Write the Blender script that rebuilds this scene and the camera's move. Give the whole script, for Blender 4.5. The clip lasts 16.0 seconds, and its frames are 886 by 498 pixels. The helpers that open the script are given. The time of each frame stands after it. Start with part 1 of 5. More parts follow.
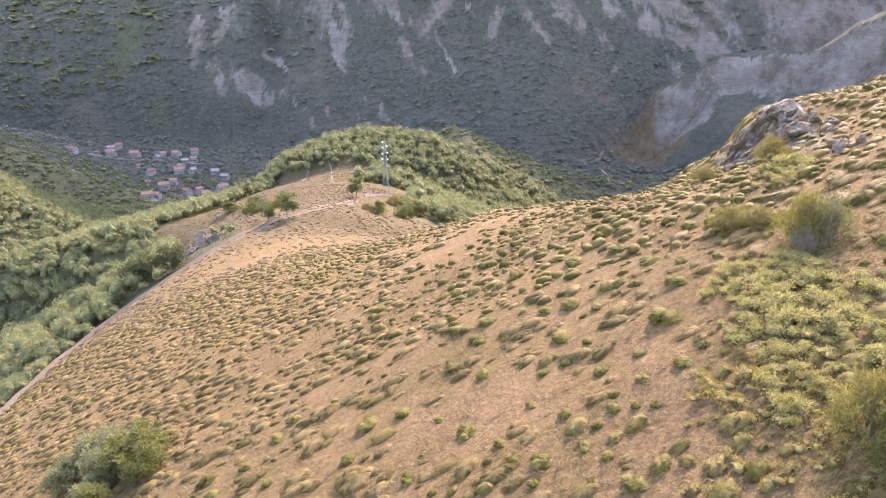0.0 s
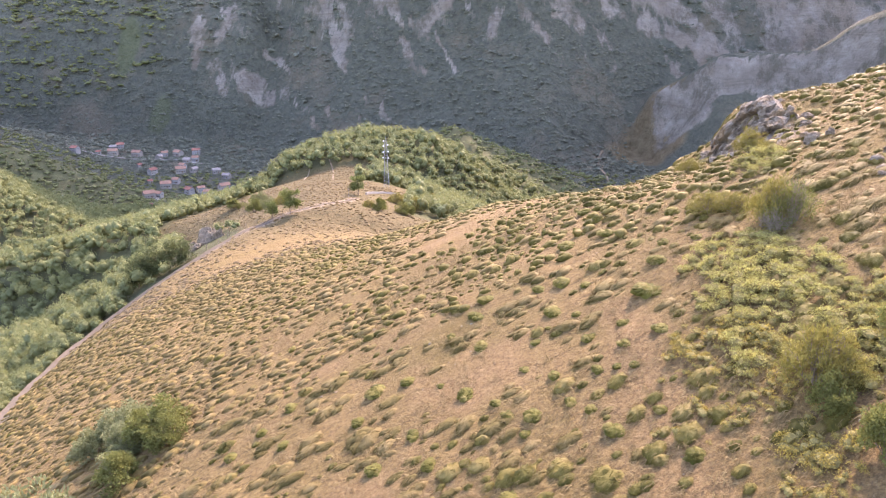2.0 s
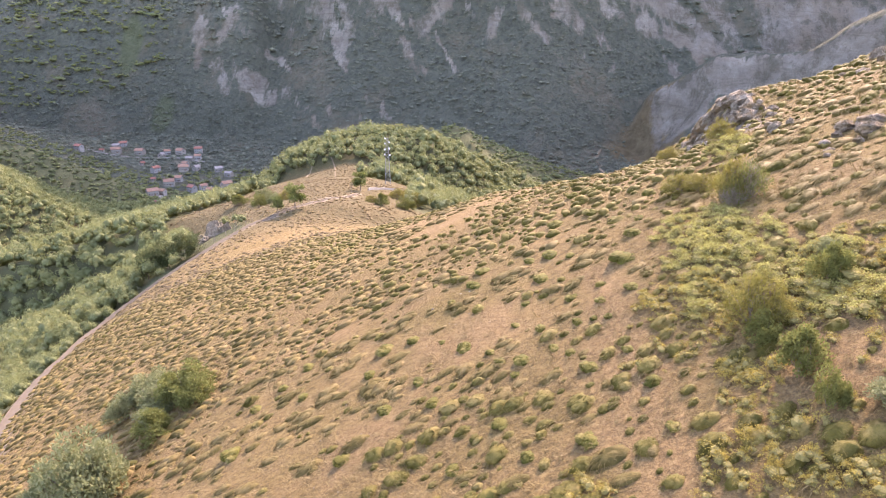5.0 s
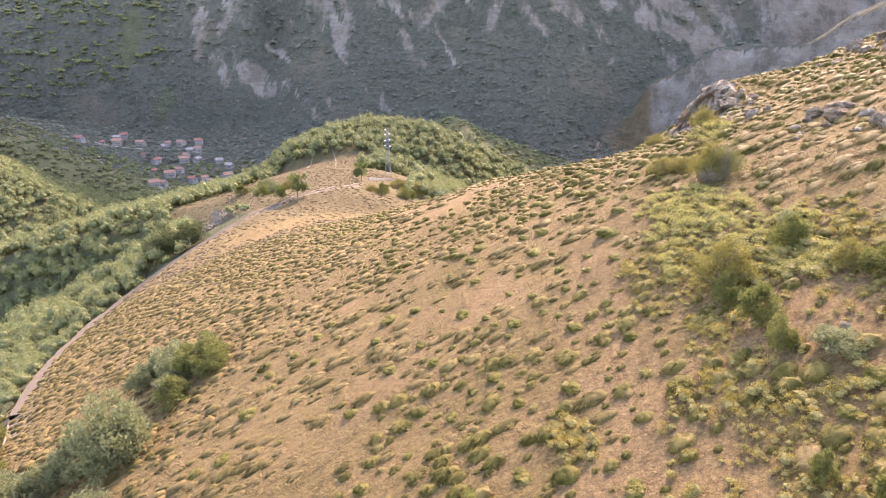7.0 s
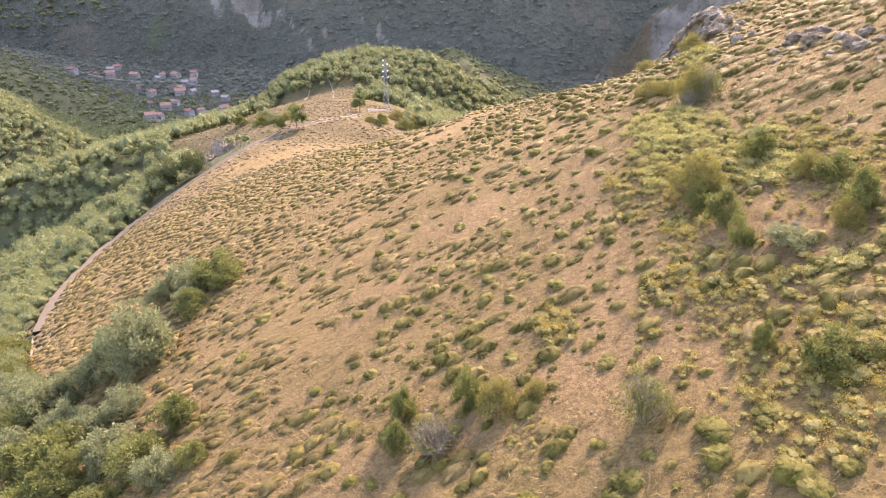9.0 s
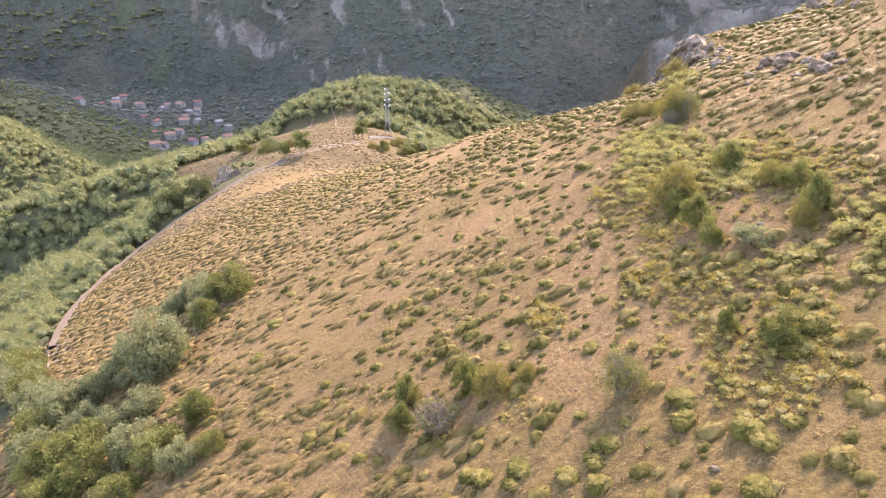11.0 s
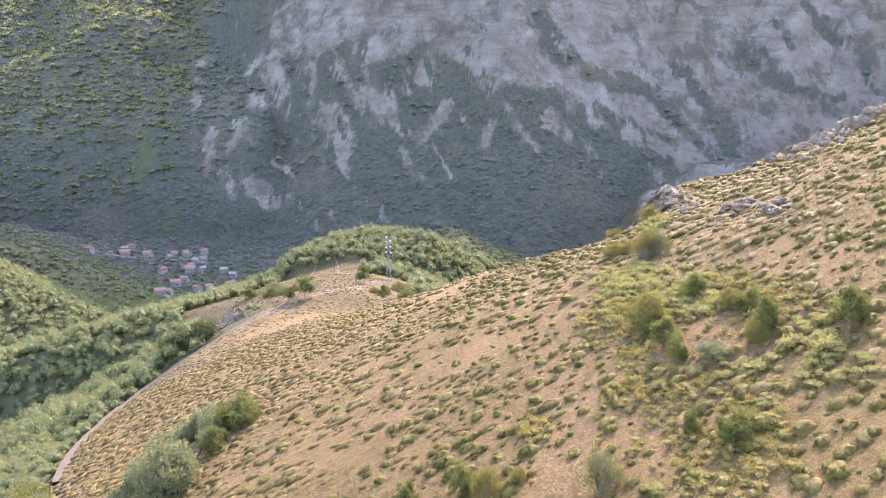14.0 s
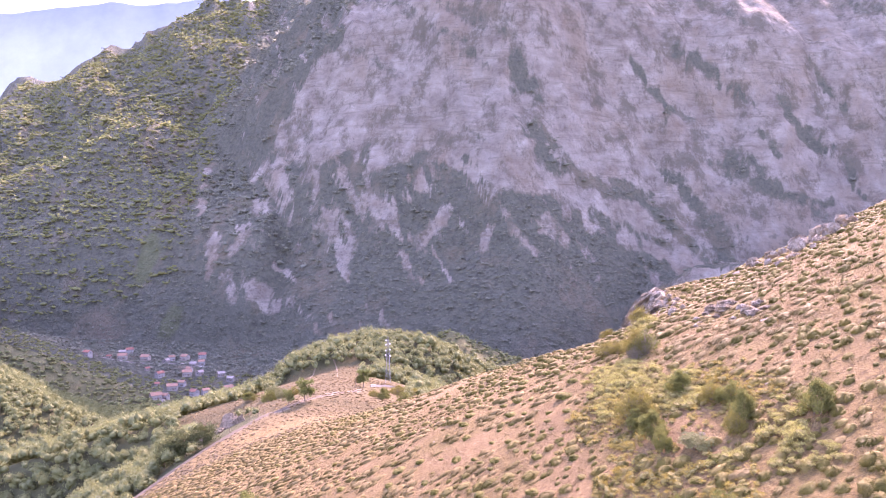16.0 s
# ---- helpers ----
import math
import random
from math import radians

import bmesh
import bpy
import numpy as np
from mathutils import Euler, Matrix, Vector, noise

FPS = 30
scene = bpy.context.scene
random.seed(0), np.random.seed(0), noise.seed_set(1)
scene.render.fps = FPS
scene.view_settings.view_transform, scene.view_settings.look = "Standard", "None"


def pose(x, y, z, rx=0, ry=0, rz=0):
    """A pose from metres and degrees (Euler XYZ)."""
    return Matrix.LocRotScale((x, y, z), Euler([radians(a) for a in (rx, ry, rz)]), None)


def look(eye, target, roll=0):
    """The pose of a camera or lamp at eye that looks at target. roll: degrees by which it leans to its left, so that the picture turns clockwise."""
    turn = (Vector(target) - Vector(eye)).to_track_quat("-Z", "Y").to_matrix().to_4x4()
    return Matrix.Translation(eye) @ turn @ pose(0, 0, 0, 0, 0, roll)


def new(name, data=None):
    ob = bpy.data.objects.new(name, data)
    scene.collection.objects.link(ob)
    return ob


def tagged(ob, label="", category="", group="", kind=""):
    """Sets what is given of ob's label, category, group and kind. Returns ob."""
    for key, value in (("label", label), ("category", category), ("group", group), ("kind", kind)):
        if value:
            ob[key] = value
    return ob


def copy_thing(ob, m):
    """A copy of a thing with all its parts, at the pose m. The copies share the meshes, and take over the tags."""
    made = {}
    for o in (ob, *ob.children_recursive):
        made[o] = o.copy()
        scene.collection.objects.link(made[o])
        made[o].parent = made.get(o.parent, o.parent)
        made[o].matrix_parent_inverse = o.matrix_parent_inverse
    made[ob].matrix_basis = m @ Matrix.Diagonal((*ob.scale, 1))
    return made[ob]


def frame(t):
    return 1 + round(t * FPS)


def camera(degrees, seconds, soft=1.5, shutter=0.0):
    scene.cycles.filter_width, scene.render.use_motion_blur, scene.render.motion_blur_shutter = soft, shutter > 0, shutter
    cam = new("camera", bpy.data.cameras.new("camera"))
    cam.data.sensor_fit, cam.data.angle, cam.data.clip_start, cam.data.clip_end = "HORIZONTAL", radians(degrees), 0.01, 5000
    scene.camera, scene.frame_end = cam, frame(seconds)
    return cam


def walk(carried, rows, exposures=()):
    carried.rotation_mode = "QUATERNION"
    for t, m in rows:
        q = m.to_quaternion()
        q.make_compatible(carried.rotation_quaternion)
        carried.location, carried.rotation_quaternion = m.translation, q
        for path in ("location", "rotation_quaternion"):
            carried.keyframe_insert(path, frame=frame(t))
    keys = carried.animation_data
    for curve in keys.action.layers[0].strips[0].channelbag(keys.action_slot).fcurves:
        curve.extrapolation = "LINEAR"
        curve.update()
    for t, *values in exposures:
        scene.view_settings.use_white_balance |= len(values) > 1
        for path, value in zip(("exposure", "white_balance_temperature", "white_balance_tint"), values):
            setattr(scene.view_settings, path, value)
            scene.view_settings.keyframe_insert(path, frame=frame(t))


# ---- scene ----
# camera: a drone that backs away level over the slope, tilting down and then up
cam = camera(63.99, 16.0, 1.0)
ROWS = [  # seconds, place, yaw, pitch, roll
    (0.0, -0.00, -0.00, 130.00, 0.00, -16.88, 0.00),
    (0.5, 0.00, -1.24, 130.01, 0.01, -16.87, 0.00),
    (1.0, -0.03, -2.46, 130.02, -0.00, -16.87, -0.01),
    (1.5, -0.07, -3.69, 130.03, -0.00, -16.88, 0.00),
    (2.0, -0.11, -4.90, 130.01, -0.01, -16.86, -0.01),
    (2.5, -0.14, -6.15, 129.99, -0.00, -16.87, -0.00),
    (3.0, -0.16, -7.41, 129.98, -0.00, -16.87, -0.04),
    (3.5, -0.18, -8.71, 129.98, -0.00, -16.88, -0.06),
    (4.0, -0.22, -10.01, 129.98, -0.00, -16.86, -0.07),
    (6.5, -0.35, -16.69, 130.00, -0.05, -16.95, -0.15),
    (7.0, -0.40, -18.02, 129.98, -0.05, -17.43, -0.20),
    (7.5, -0.42, -19.40, 129.94, -0.08, -18.67, -0.20),
    (8.0, -0.45, -20.76, 129.93, -0.13, -20.30, -0.23),
    (8.5, -0.48, -22.15, 129.91, -0.18, -21.85, -0.23),
    (9.0, -0.50, -23.48, 129.91, -0.21, -22.65, -0.24),
    (11.5, -0.45, -30.16, 129.92, -0.19, -18.80, -0.07),
    (12.0, -0.44, -31.43, 129.92, -0.19, -16.79, -0.08),
    (12.5, -0.42, -32.69, 129.91, -0.22, -14.59, -0.05),
    (13.0, -0.43, -33.90, 129.92, -0.22, -12.66, 0.04),
    (13.5, -0.43, -35.13, 129.93, -0.24, -10.68, 0.01),
    (14.0, -0.43, -36.44, 129.97, -0.27, -8.45, -0.02),
    (14.5, -0.46, -37.78, 130.02, -0.28, -6.56, 0.00),
    (15.0, -0.50, -39.15, 130.09, -0.31, -4.36, 0.04),
    (15.5, -0.54, -40.54, 130.18, -0.33, -2.40, 0.04),
    (16.0, -0.58, -41.97, 130.26, -0.35, -0.11, 0.05),
]
EXPOSURES = [(0.0, 3.17, 6950, 32), (9.0, 3.17, 7450, 30), (12.0, 3.18, 7250, 31), (13.0, 3.2, 7000, 32), (14.5, 3.25, 6500, 26), (15.7, 3.35, 6500, 31), (16.0, 3.5, 6700, 60)]
walk(cam, [(t, pose(x, y, z, 90 + pitch, roll, yaw)) for t, x, y, z, yaw, pitch, roll in ROWS], EXPOSURES)

# ---- daylight: a high sun ahead, over the massif -------------------------------
SUN_UP, SUN_SIDE = 41.5, 27.0  # degrees above the horizon, degrees to the right of straight ahead
world = bpy.data.worlds.new("sky")
scene.world = world
world.use_nodes = True
nt = world.node_tree
sky = nt.nodes.new("ShaderNodeTexSky")
sky.sky_type = "NISHITA"
sky.sun_disc = False
sky.sun_elevation = radians(SUN_UP)
sky.sun_rotation = radians(SUN_SIDE)
sky.altitude = 600
sky.dust_density = 2.5
nt.nodes["Background"].inputs["Strength"].default_value = 0.15
nt.links.new(sky.outputs[0], nt.nodes["Background"].inputs["Color"])
sun = new("sun", bpy.data.lights.new("sun", "SUN"))
sun.data.energy, sun.data.angle, sun.data.color = 1.48, radians(0.6), (1.0, 0.89, 0.75)
to_sun = Vector((math.sin(radians(SUN_SIDE)) * math.cos(radians(SUN_UP)), math.cos(radians(SUN_SIDE)) * math.cos(radians(SUN_UP)), math.sin(radians(SUN_UP))))
sun.matrix_world = look(to_sun * 300, (0, 0, 0))


# ---- materials -----------------------------------------------------------------
def material(name):
    m = bpy.data.materials.new(name)
    m.use_nodes = True
    return m, m.node_tree, m.node_tree.nodes["Principled BSDF"]


def node(t, kind, **values):
    n = t.nodes.new(kind)
    for key, value in values.items():
        n.inputs[key.replace("_", " ")].default_value = value
    return n


def noise_tex(t, scale, detail=4.0, rough=0.55, stretch=None, seed=0.0):
    """Noise in world metres; scale is features per metre."""
    at = t.nodes.new("ShaderNodeNewGeometry")
    place = node(t, "ShaderNodeMapping", Scale=stretch or (1, 1, 1), Location=(seed, seed * 1.7, seed * 0.6))
    t.links.new(at.outputs["Position"], place.inputs["Vector"])
    n = node(t, "ShaderNodeTexNoise", Scale=scale, Detail=detail, Roughness=rough)
    t.links.new(place.outputs["Vector"], n.inputs["Vector"])
    return n.outputs["Fac"]


def ramp(t, fac, *stops):
    r = t.nodes.new("ShaderNodeValToRGB")
    r.color_ramp.elements[0].position, r.color_ramp.elements[1].position = stops[0][0], stops[-1][0]
    for pos, _ in stops[1:-1]:
        r.color_ramp.elements.new(pos)
    for e, (pos, colour) in zip(sorted(r.color_ramp.elements, key=lambda e: e.position), stops):
        e.color = (*colour, 1)
    t.links.new(fac, r.inputs["Fac"])
    return r.outputs["Color"]


def level(t, fac, lo, hi):
    m = node(t, "ShaderNodeMapRange", From_Min=lo, From_Max=hi)
    t.links.new(fac, m.inputs["Value"])
    return m.outputs["Result"]


def mix(t, fac, a, b):
    m = t.nodes.new("ShaderNodeMix")
    m.data_type = "RGBA"
    for value, slot in ((fac, 0), (a, 6), (b, 7)):
        if isinstance(value, tuple):
            m.inputs[slot].default_value = (*value, 1)
        elif isinstance(value, float):
            m.inputs[slot].default_value = value
        else:
            t.links.new(value, m.inputs[slot])
    return m.outputs[2]


def times(t, a, b):
    m = t.nodes.new("ShaderNodeMath")
    m.operation = "MULTIPLY"
    for value, slot in ((a, 0), (b, 1)):
        if isinstance(value, float):
            m.inputs[slot].default_value = value
        else:
            t.links.new(value, m.inputs[slot])
    return m.outputs[0]


def bump(t, p, height, strength, metres):
    b = node(t, "ShaderNodeBump", Strength=strength, Distance=metres)
    t.links.new(height, b.inputs["Height"])
    t.links.new(b.outputs["Normal"], p.inputs["Normal"])


def attr(t, name):
    a = t.nodes.new("ShaderNodeAttribute")
    a.attribute_name = name
    return a.outputs["Fac"]


def island(t):
    return t.nodes.new("ShaderNodeNewGeometry").outputs["Random Per Island"]


def own_random(t):
    return t.nodes.new("ShaderNodeObjectInfo").outputs["Random"]


def ground_material():
    m, t, p = material("ground")
    at = t.nodes.new("ShaderNodeNewGeometry")
    turned = node(t, "ShaderNodeMapping", Rotation=(0, 0, radians(-40)), Scale=(0.5, 1.7, 1.0))
    t.links.new(at.outputs["Position"], turned.inputs["Vector"])
    lie = node(t, "ShaderNodeTexNoise", Scale=1.15, Detail=8, Roughness=0.7)
    t.links.new(turned.outputs["Vector"], lie.inputs["Vector"])
    straw = ramp(t, lie.outputs["Fac"], (0.34, (0.076, 0.048, 0.018)), (0.44, (0.170, 0.117, 0.038)), (0.53, (0.222, 0.150, 0.056)), (0.70, (0.280, 0.196, 0.080)))
    bare = ramp(t, noise_tex(t, 2.3, 8, 0.76, seed=4.0), (0.28, (0.122, 0.074, 0.029)), (0.5, (0.238, 0.152, 0.067)), (0.74, (0.335, 0.228, 0.109)))
    green = ramp(t, noise_tex(t, 1.6, 6, 0.7, seed=9.0), (0.3, (0.125, 0.092, 0.024)), (0.7, (0.255, 0.185, 0.056)))
    c = mix(t, times(t, level(t, noise_tex(t, 0.22, 6, 0.65, seed=2.0), 0.45, 0.6), 0.55), straw, bare)
    c = mix(t, attr(t, "bare"), c, bare)
    c = mix(t, times(t, attr(t, "green"), level(t, noise_tex(t, 0.35, 5, 0.65, seed=7.0), 0.35, 0.6)), c, green)
    crag = ramp(t, noise_tex(t, 0.8, 8, 0.72), (0.28, (0.11, 0.09, 0.075)), (0.48, (0.24, 0.205, 0.17)), (0.72, (0.40, 0.36, 0.31)))
    c = mix(t, attr(t, "crag"), c, crag)
    meadow = ramp(t, noise_tex(t, 0.5, 7, 0.72, seed=6.5), (0.36, (0.052, 0.042, 0.017)), (0.5, (0.103, 0.081, 0.033)), (0.64, (0.151, 0.115, 0.052)))
    c = mix(t, attr(t, "meadow"), c, meadow)
    heath = ramp(t, noise_tex(t, 0.08, 6, 0.7, seed=3.5), (0.3, (0.14, 0.10, 0.05)), (0.7, (0.28, 0.22, 0.12)))
    wood = ramp(t, noise_tex(t, 0.12, 6, 0.7, seed=3.0), (0.3, (0.058, 0.068, 0.031)), (0.6, (0.095, 0.107, 0.048)), (0.8, (0.14, 0.14, 0.068)))
    c = mix(t, attr(t, "wood"), c, mix(t, attr(t, "heath"), wood, heath))
    dust = ramp(t, noise_tex(t, 1.2, 5, 0.7, seed=5.0), (0.3, (0.190, 0.146, 0.103)), (0.7, (0.294, 0.238, 0.173)))
    c = mix(t, attr(t, "track"), c, dust)
    fine = level(t, noise_tex(t, 3.6, 8, 0.8, seed=11.0), 0.38, 0.6)
    c = mix(t, fine, mix(t, 0.68, c, (0.065, 0.045, 0.022)), c)
    flecks = noise_tex(t, 11.0, 5, 0.7, (1, 1, 1), 13.0)
    open_ground = t.nodes.new("ShaderNodeMath")
    open_ground.operation = "SUBTRACT"
    open_ground.inputs[0].default_value = 1.0
    t.links.new(attr(t, "wood"), open_ground.inputs[1])
    c = mix(t, times(t, times(t, level(t, flecks, 0.54, 0.68), 0.22), open_ground.outputs[0]), c, (0.46, 0.36, 0.225))
    c = mix(t, times(t, level(t, flecks, 0.46, 0.34), 0.55), c, (0.07, 0.048, 0.027))
    t.links.new(c, p.inputs["Base Color"])
    p.inputs["Roughness"].default_value = 0.95
    p.inputs["Specular IOR Level"].default_value = 0.15
    bump(t, p, noise_tex(t, 3.0, 7, 0.75, seed=1.0), 1.0, 0.4)
    return m


def mountain_material():
    m, t, p = material("mountain")
    rock = ramp(t, noise_tex(t, 0.03, 9, 0.68, (1, 1, 1.2), 2.0), (0.27, (0.18, 0.156, 0.123)), (0.42, (0.30, 0.262, 0.21)), (0.56, (0.395, 0.35, 0.285)), (0.74, (0.52, 0.468, 0.395)))
    tan = ramp(t, noise_tex(t, 0.05, 6, 0.6, seed=8.0), (0.3, (0.24, 0.18, 0.115)), (0.7, (0.36, 0.285, 0.20)))
    rock = mix(t, times(t, level(t, noise_tex(t, 0.012, 6, 0.65, (1, 1, 0.35), 5.0), 0.5, 0.64), 0.6), rock, tan)
    mottle = level(t, noise_tex(t, 0.02, 9, 0.75, (1.3, 1.3, 0.8), 21.0), 0.5, 0.6)
    rock = mix(t, times(t, mottle, 0.7), rock, (0.13, 0.125, 0.085))
    # beds that dip to the east
    at = t.nodes.new("ShaderNodeNewGeometry")
    dip = node(t, "ShaderNodeMapping", Rotation=(0, radians(-24), 0), Scale=(0.3, 0.3, 2.2))
    t.links.new(at.outputs["Position"], dip.inputs["Vector"])
    beds = node(t, "ShaderNodeTexNoise", Scale=0.045, Detail=9, Roughness=0.7, Distortion=0.6)
    t.links.new(dip.outputs["Vector"], beds.inputs["Vector"])
    rock = mix(t, times(t, level(t, beds.outputs["Fac"], 0.53, 0.64), 0.55), rock, (0.20, 0.175, 0.125))
    cracks = level(t, noise_tex(t, 0.09, 8, 0.72, (1.4, 1.4, 0.5), 12.0), 0.42, 0.33)
    rock = mix(t, times(t, cracks, 0.6), rock, (0.17, 0.15, 0.11))
    # wood tones lifted and greyed to stand in for distance haze
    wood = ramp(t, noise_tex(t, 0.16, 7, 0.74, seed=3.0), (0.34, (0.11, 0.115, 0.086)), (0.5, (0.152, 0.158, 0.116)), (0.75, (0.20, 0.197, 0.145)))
    scree = level(t, noise_tex(t, 0.016, 6, 0.65, (1, 1, 0.5), 15.0), 0.52, 0.66)
    wood = mix(t, times(t, scree, 0.4), wood, tan)
    lawn = ramp(t, noise_tex(t, 0.1, 6, 0.7, seed=3.5), (0.3, (0.125, 0.14, 0.075)), (0.7, (0.19, 0.203, 0.112)))
    heath = ramp(t, noise_tex(t, 0.08, 6, 0.7, seed=3.5), (0.3, (0.18, 0.13, 0.07)), (0.7, (0.33, 0.26, 0.15)))
    wood = mix(t, attr(t, "heath"), mix(t, attr(t, "field"), wood, lawn), heath)
    ragged = t.nodes.new("ShaderNodeMath")
    ragged.operation = "ADD"
    t.links.new(attr(t, "rock"), ragged.inputs[0])
    t.links.new(level(t, noise_tex(t, 0.07, 9, 0.75, (1, 1, 0.7), 7.0), 0.2, 0.8), ragged.inputs[1])
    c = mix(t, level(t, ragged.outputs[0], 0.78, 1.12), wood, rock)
    t.links.new(c, p.inputs["Base Color"])
    p.inputs["Roughness"].default_value = 0.95
    p.inputs["Specular IOR Level"].default_value = 0.1
    bump(t, p, noise_tex(t, 0.05, 10, 0.72, (1, 1, 0.9), 6.0), 1.0, 38.0)
    return m


def leaf_material(name, dark, mid, light, glow=0.35, per_object=False, grain=0.9, relief=0.0, drift=None):
    """Leaves that let some light through."""
    m, t, p = material(name)
    pick = own_random(t) if per_object else island(t)
    tone = ramp(t, pick, (0.0, dark), (0.5, mid), (1.0, light))
    c = mix(t, level(t, noise_tex(t, 0.9, 4, 0.6), 0.3, 0.7), tone, mid)
    if drift:
        c = mix(t, times(t, level(t, noise_tex(t, 0.1, 3, 0.6, seed=8.0), 0.42, 0.6), 0.7), c, drift)
    if relief:
        c = mix(t, level(t, noise_tex(t, grain, 5, 0.7, seed=6.0), 0.38, 0.62), tuple(v * 0.7 for v in dark), c)
        bump(t, p, noise_tex(t, grain, 5, 0.75, seed=6.0), 1.0, relief)
    t.links.new(c, p.inputs["Base Color"])
    p.inputs["Roughness"].default_value = 0.7
    p.inputs["Specular IOR Level"].default_value = 0.2
    tr = t.nodes.new("ShaderNodeBsdfTranslucent")
    t.links.new(c, tr.inputs["Color"])
    sh = node(t, "ShaderNodeMixShader", Fac=glow)
    t.links.new(p.outputs[0], sh.inputs[1])
    t.links.new(tr.outputs[0], sh.inputs[2])
    t.links.new(sh.outputs[0], t.nodes["Material Output"].inputs["Surface"])
    return m


def tuft_material(name, *tones):
    """Fine blades from green to straw, alike within a tuft, different from one to the next."""
    m, t, p = material(name)
    both = t.nodes.new("ShaderNodeMath")
    both.operation = "MULTIPLY_ADD"
    both.inputs[1].default_value = 0.34
    t.links.new(island(t), both.inputs[0])
    t.links.new(times(t, noise_tex(t, 0.85, 4, 0.62, seed=8.0), 0.82), both.inputs[2])
    c = ramp(t, both.outputs[0], *zip((0.40, 0.53, 0.64, 0.78), tones))
    c = mix(t, level(t, noise_tex(t, 9.0, 5, 0.75, (1, 1, 0.5), 3.0), 0.3, 0.56), mix(t, 0.45, c, tuple(v * 0.5 for v in tones[0])), c)
    bump(t, p, noise_tex(t, 7.0, 5, 0.75, (1, 1, 0.5), 3.0), 1.0, 0.09)
    t.links.new(c, p.inputs["Base Color"])
    p.inputs["Roughness"].default_value = 0.7
    p.inputs["Specular IOR Level"].default_value = 0.2
    tr = t.nodes.new("ShaderNodeBsdfTranslucent")
    t.links.new(c, tr.inputs["Color"])
    sh = node(t, "ShaderNodeMixShader", Fac=0.3)
    t.links.new(p.outputs[0], sh.inputs[1])
    t.links.new(tr.outputs[0], sh.inputs[2])
    t.links.new(sh.outputs[0], t.nodes["Material Output"].inputs["Surface"])
    return m


def plain(name, lo, hi, scale=3.0, rough=0.9, relief=0.02, detail=5.0):
    m, t, p = material(name)
    t.links.new(ramp(t, noise_tex(t, scale, detail, 0.65), (0.3, lo), (0.7, hi)), p.inputs["Base Color"])
    p.inputs["Roughness"].default_value = rough
    p.inputs["Specular IOR Level"].default_value = 0.25
    bump(t, p, noise_tex(t, scale * 3, 5, 0.7, seed=2.0), 0.7, relief)
    return m


GROUND, MOUNTAIN = ground_material(), mountain_material()
GORSE = tuft_material("gorse", (0.085, 0.074, 0.013), (0.134, 0.111, 0.022), (0.182, 0.144, 0.035), (0.235, 0.178, 0.058))
WOODLAND = leaf_material("woodland", (0.142, 0.158, 0.068), (0.180, 0.196, 0.084), (0.222, 0.234, 0.104), 0.45, drift=(0.205, 0.208, 0.08))
# distance haze is put into these leaves: paler, greyer and bluer than WOODLAND
HAZY_WOOD = leaf_material("hazy_wood", (0.165, 0.176, 0.128), (0.20, 0.21, 0.152), (0.24, 0.248, 0.178), 0.5)
BUSH = leaf_material("bush", (0.085, 0.092, 0.025), (0.142, 0.147, 0.041), (0.212, 0.209, 0.066), 0.42)
WILLOW = leaf_material("willow", (0.115, 0.125, 0.052), (0.178, 0.187, 0.085), (0.25, 0.256, 0.125), 0.42)
BROOM = leaf_material("broom", (0.11, 0.10, 0.024), (0.185, 0.162, 0.040), (0.265, 0.225, 0.062), 0.38)
BRAMBLE = leaf_material("bramble", (0.21, 0.20, 0.052), (0.31, 0.288, 0.088), (0.42, 0.39, 0.14), 0.45)
BRACKEN = leaf_material("bracken", (0.22, 0.175, 0.036), (0.325, 0.252, 0.056), (0.43, 0.33, 0.088), 0.45)
DRY = leaf_material("dry_grass", (0.150, 0.104, 0.044), (0.211, 0.150, 0.064), (0.273, 0.201, 0.092), 0.3)
TUSSOCK = tuft_material("tussock", (0.105, 0.081, 0.020), (0.160, 0.117, 0.034), (0.200, 0.143, 0.050), (0.235, 0.168, 0.066))
# dark brown for tussock cores: the shade under the blades, put in as colour
TUFT_SHADE = plain("tuft_shade", (0.075, 0.052, 0.025), (0.15, 0.108, 0.055), 6.0)
# inner blobs of the bramble and bracken mounds, browner than their leaves
THICKET_CORE = plain("thicket_core", (0.14, 0.115, 0.038), (0.225, 0.185, 0.066), 9.0, 0.95, 0.05)
BARK = plain("bark", (0.10, 0.075, 0.055), (0.24, 0.19, 0.15), 4.0)
DEAD = plain("dead_twigs", (0.14, 0.11, 0.08), (0.25, 0.205, 0.155), 4.0)


def crag_material():
    m, t, p = material("limestone")
    c = ramp(t, noise_tex(t, 0.8, 8, 0.72), (0.36, (0.075, 0.058, 0.04)), (0.47, (0.20, 0.162, 0.118)), (0.58, (0.34, 0.288, 0.22)), (0.74, (0.50, 0.44, 0.35)))
    c = mix(t, level(t, noise_tex(t, 0.5, 5, 0.6, seed=3.0), 0.5, 0.62), c, (0.27, 0.19, 0.11))
    t.links.new(c, p.inputs["Base Color"])
    p.inputs["Roughness"].default_value = 0.95
    p.inputs["Specular IOR Level"].default_value = 0.15
    bump(t, p, noise_tex(t, 2.6, 9, 0.8, (1, 1, 0.5), 2.0), 1.0, 0.6)
    return m


LIME = crag_material()

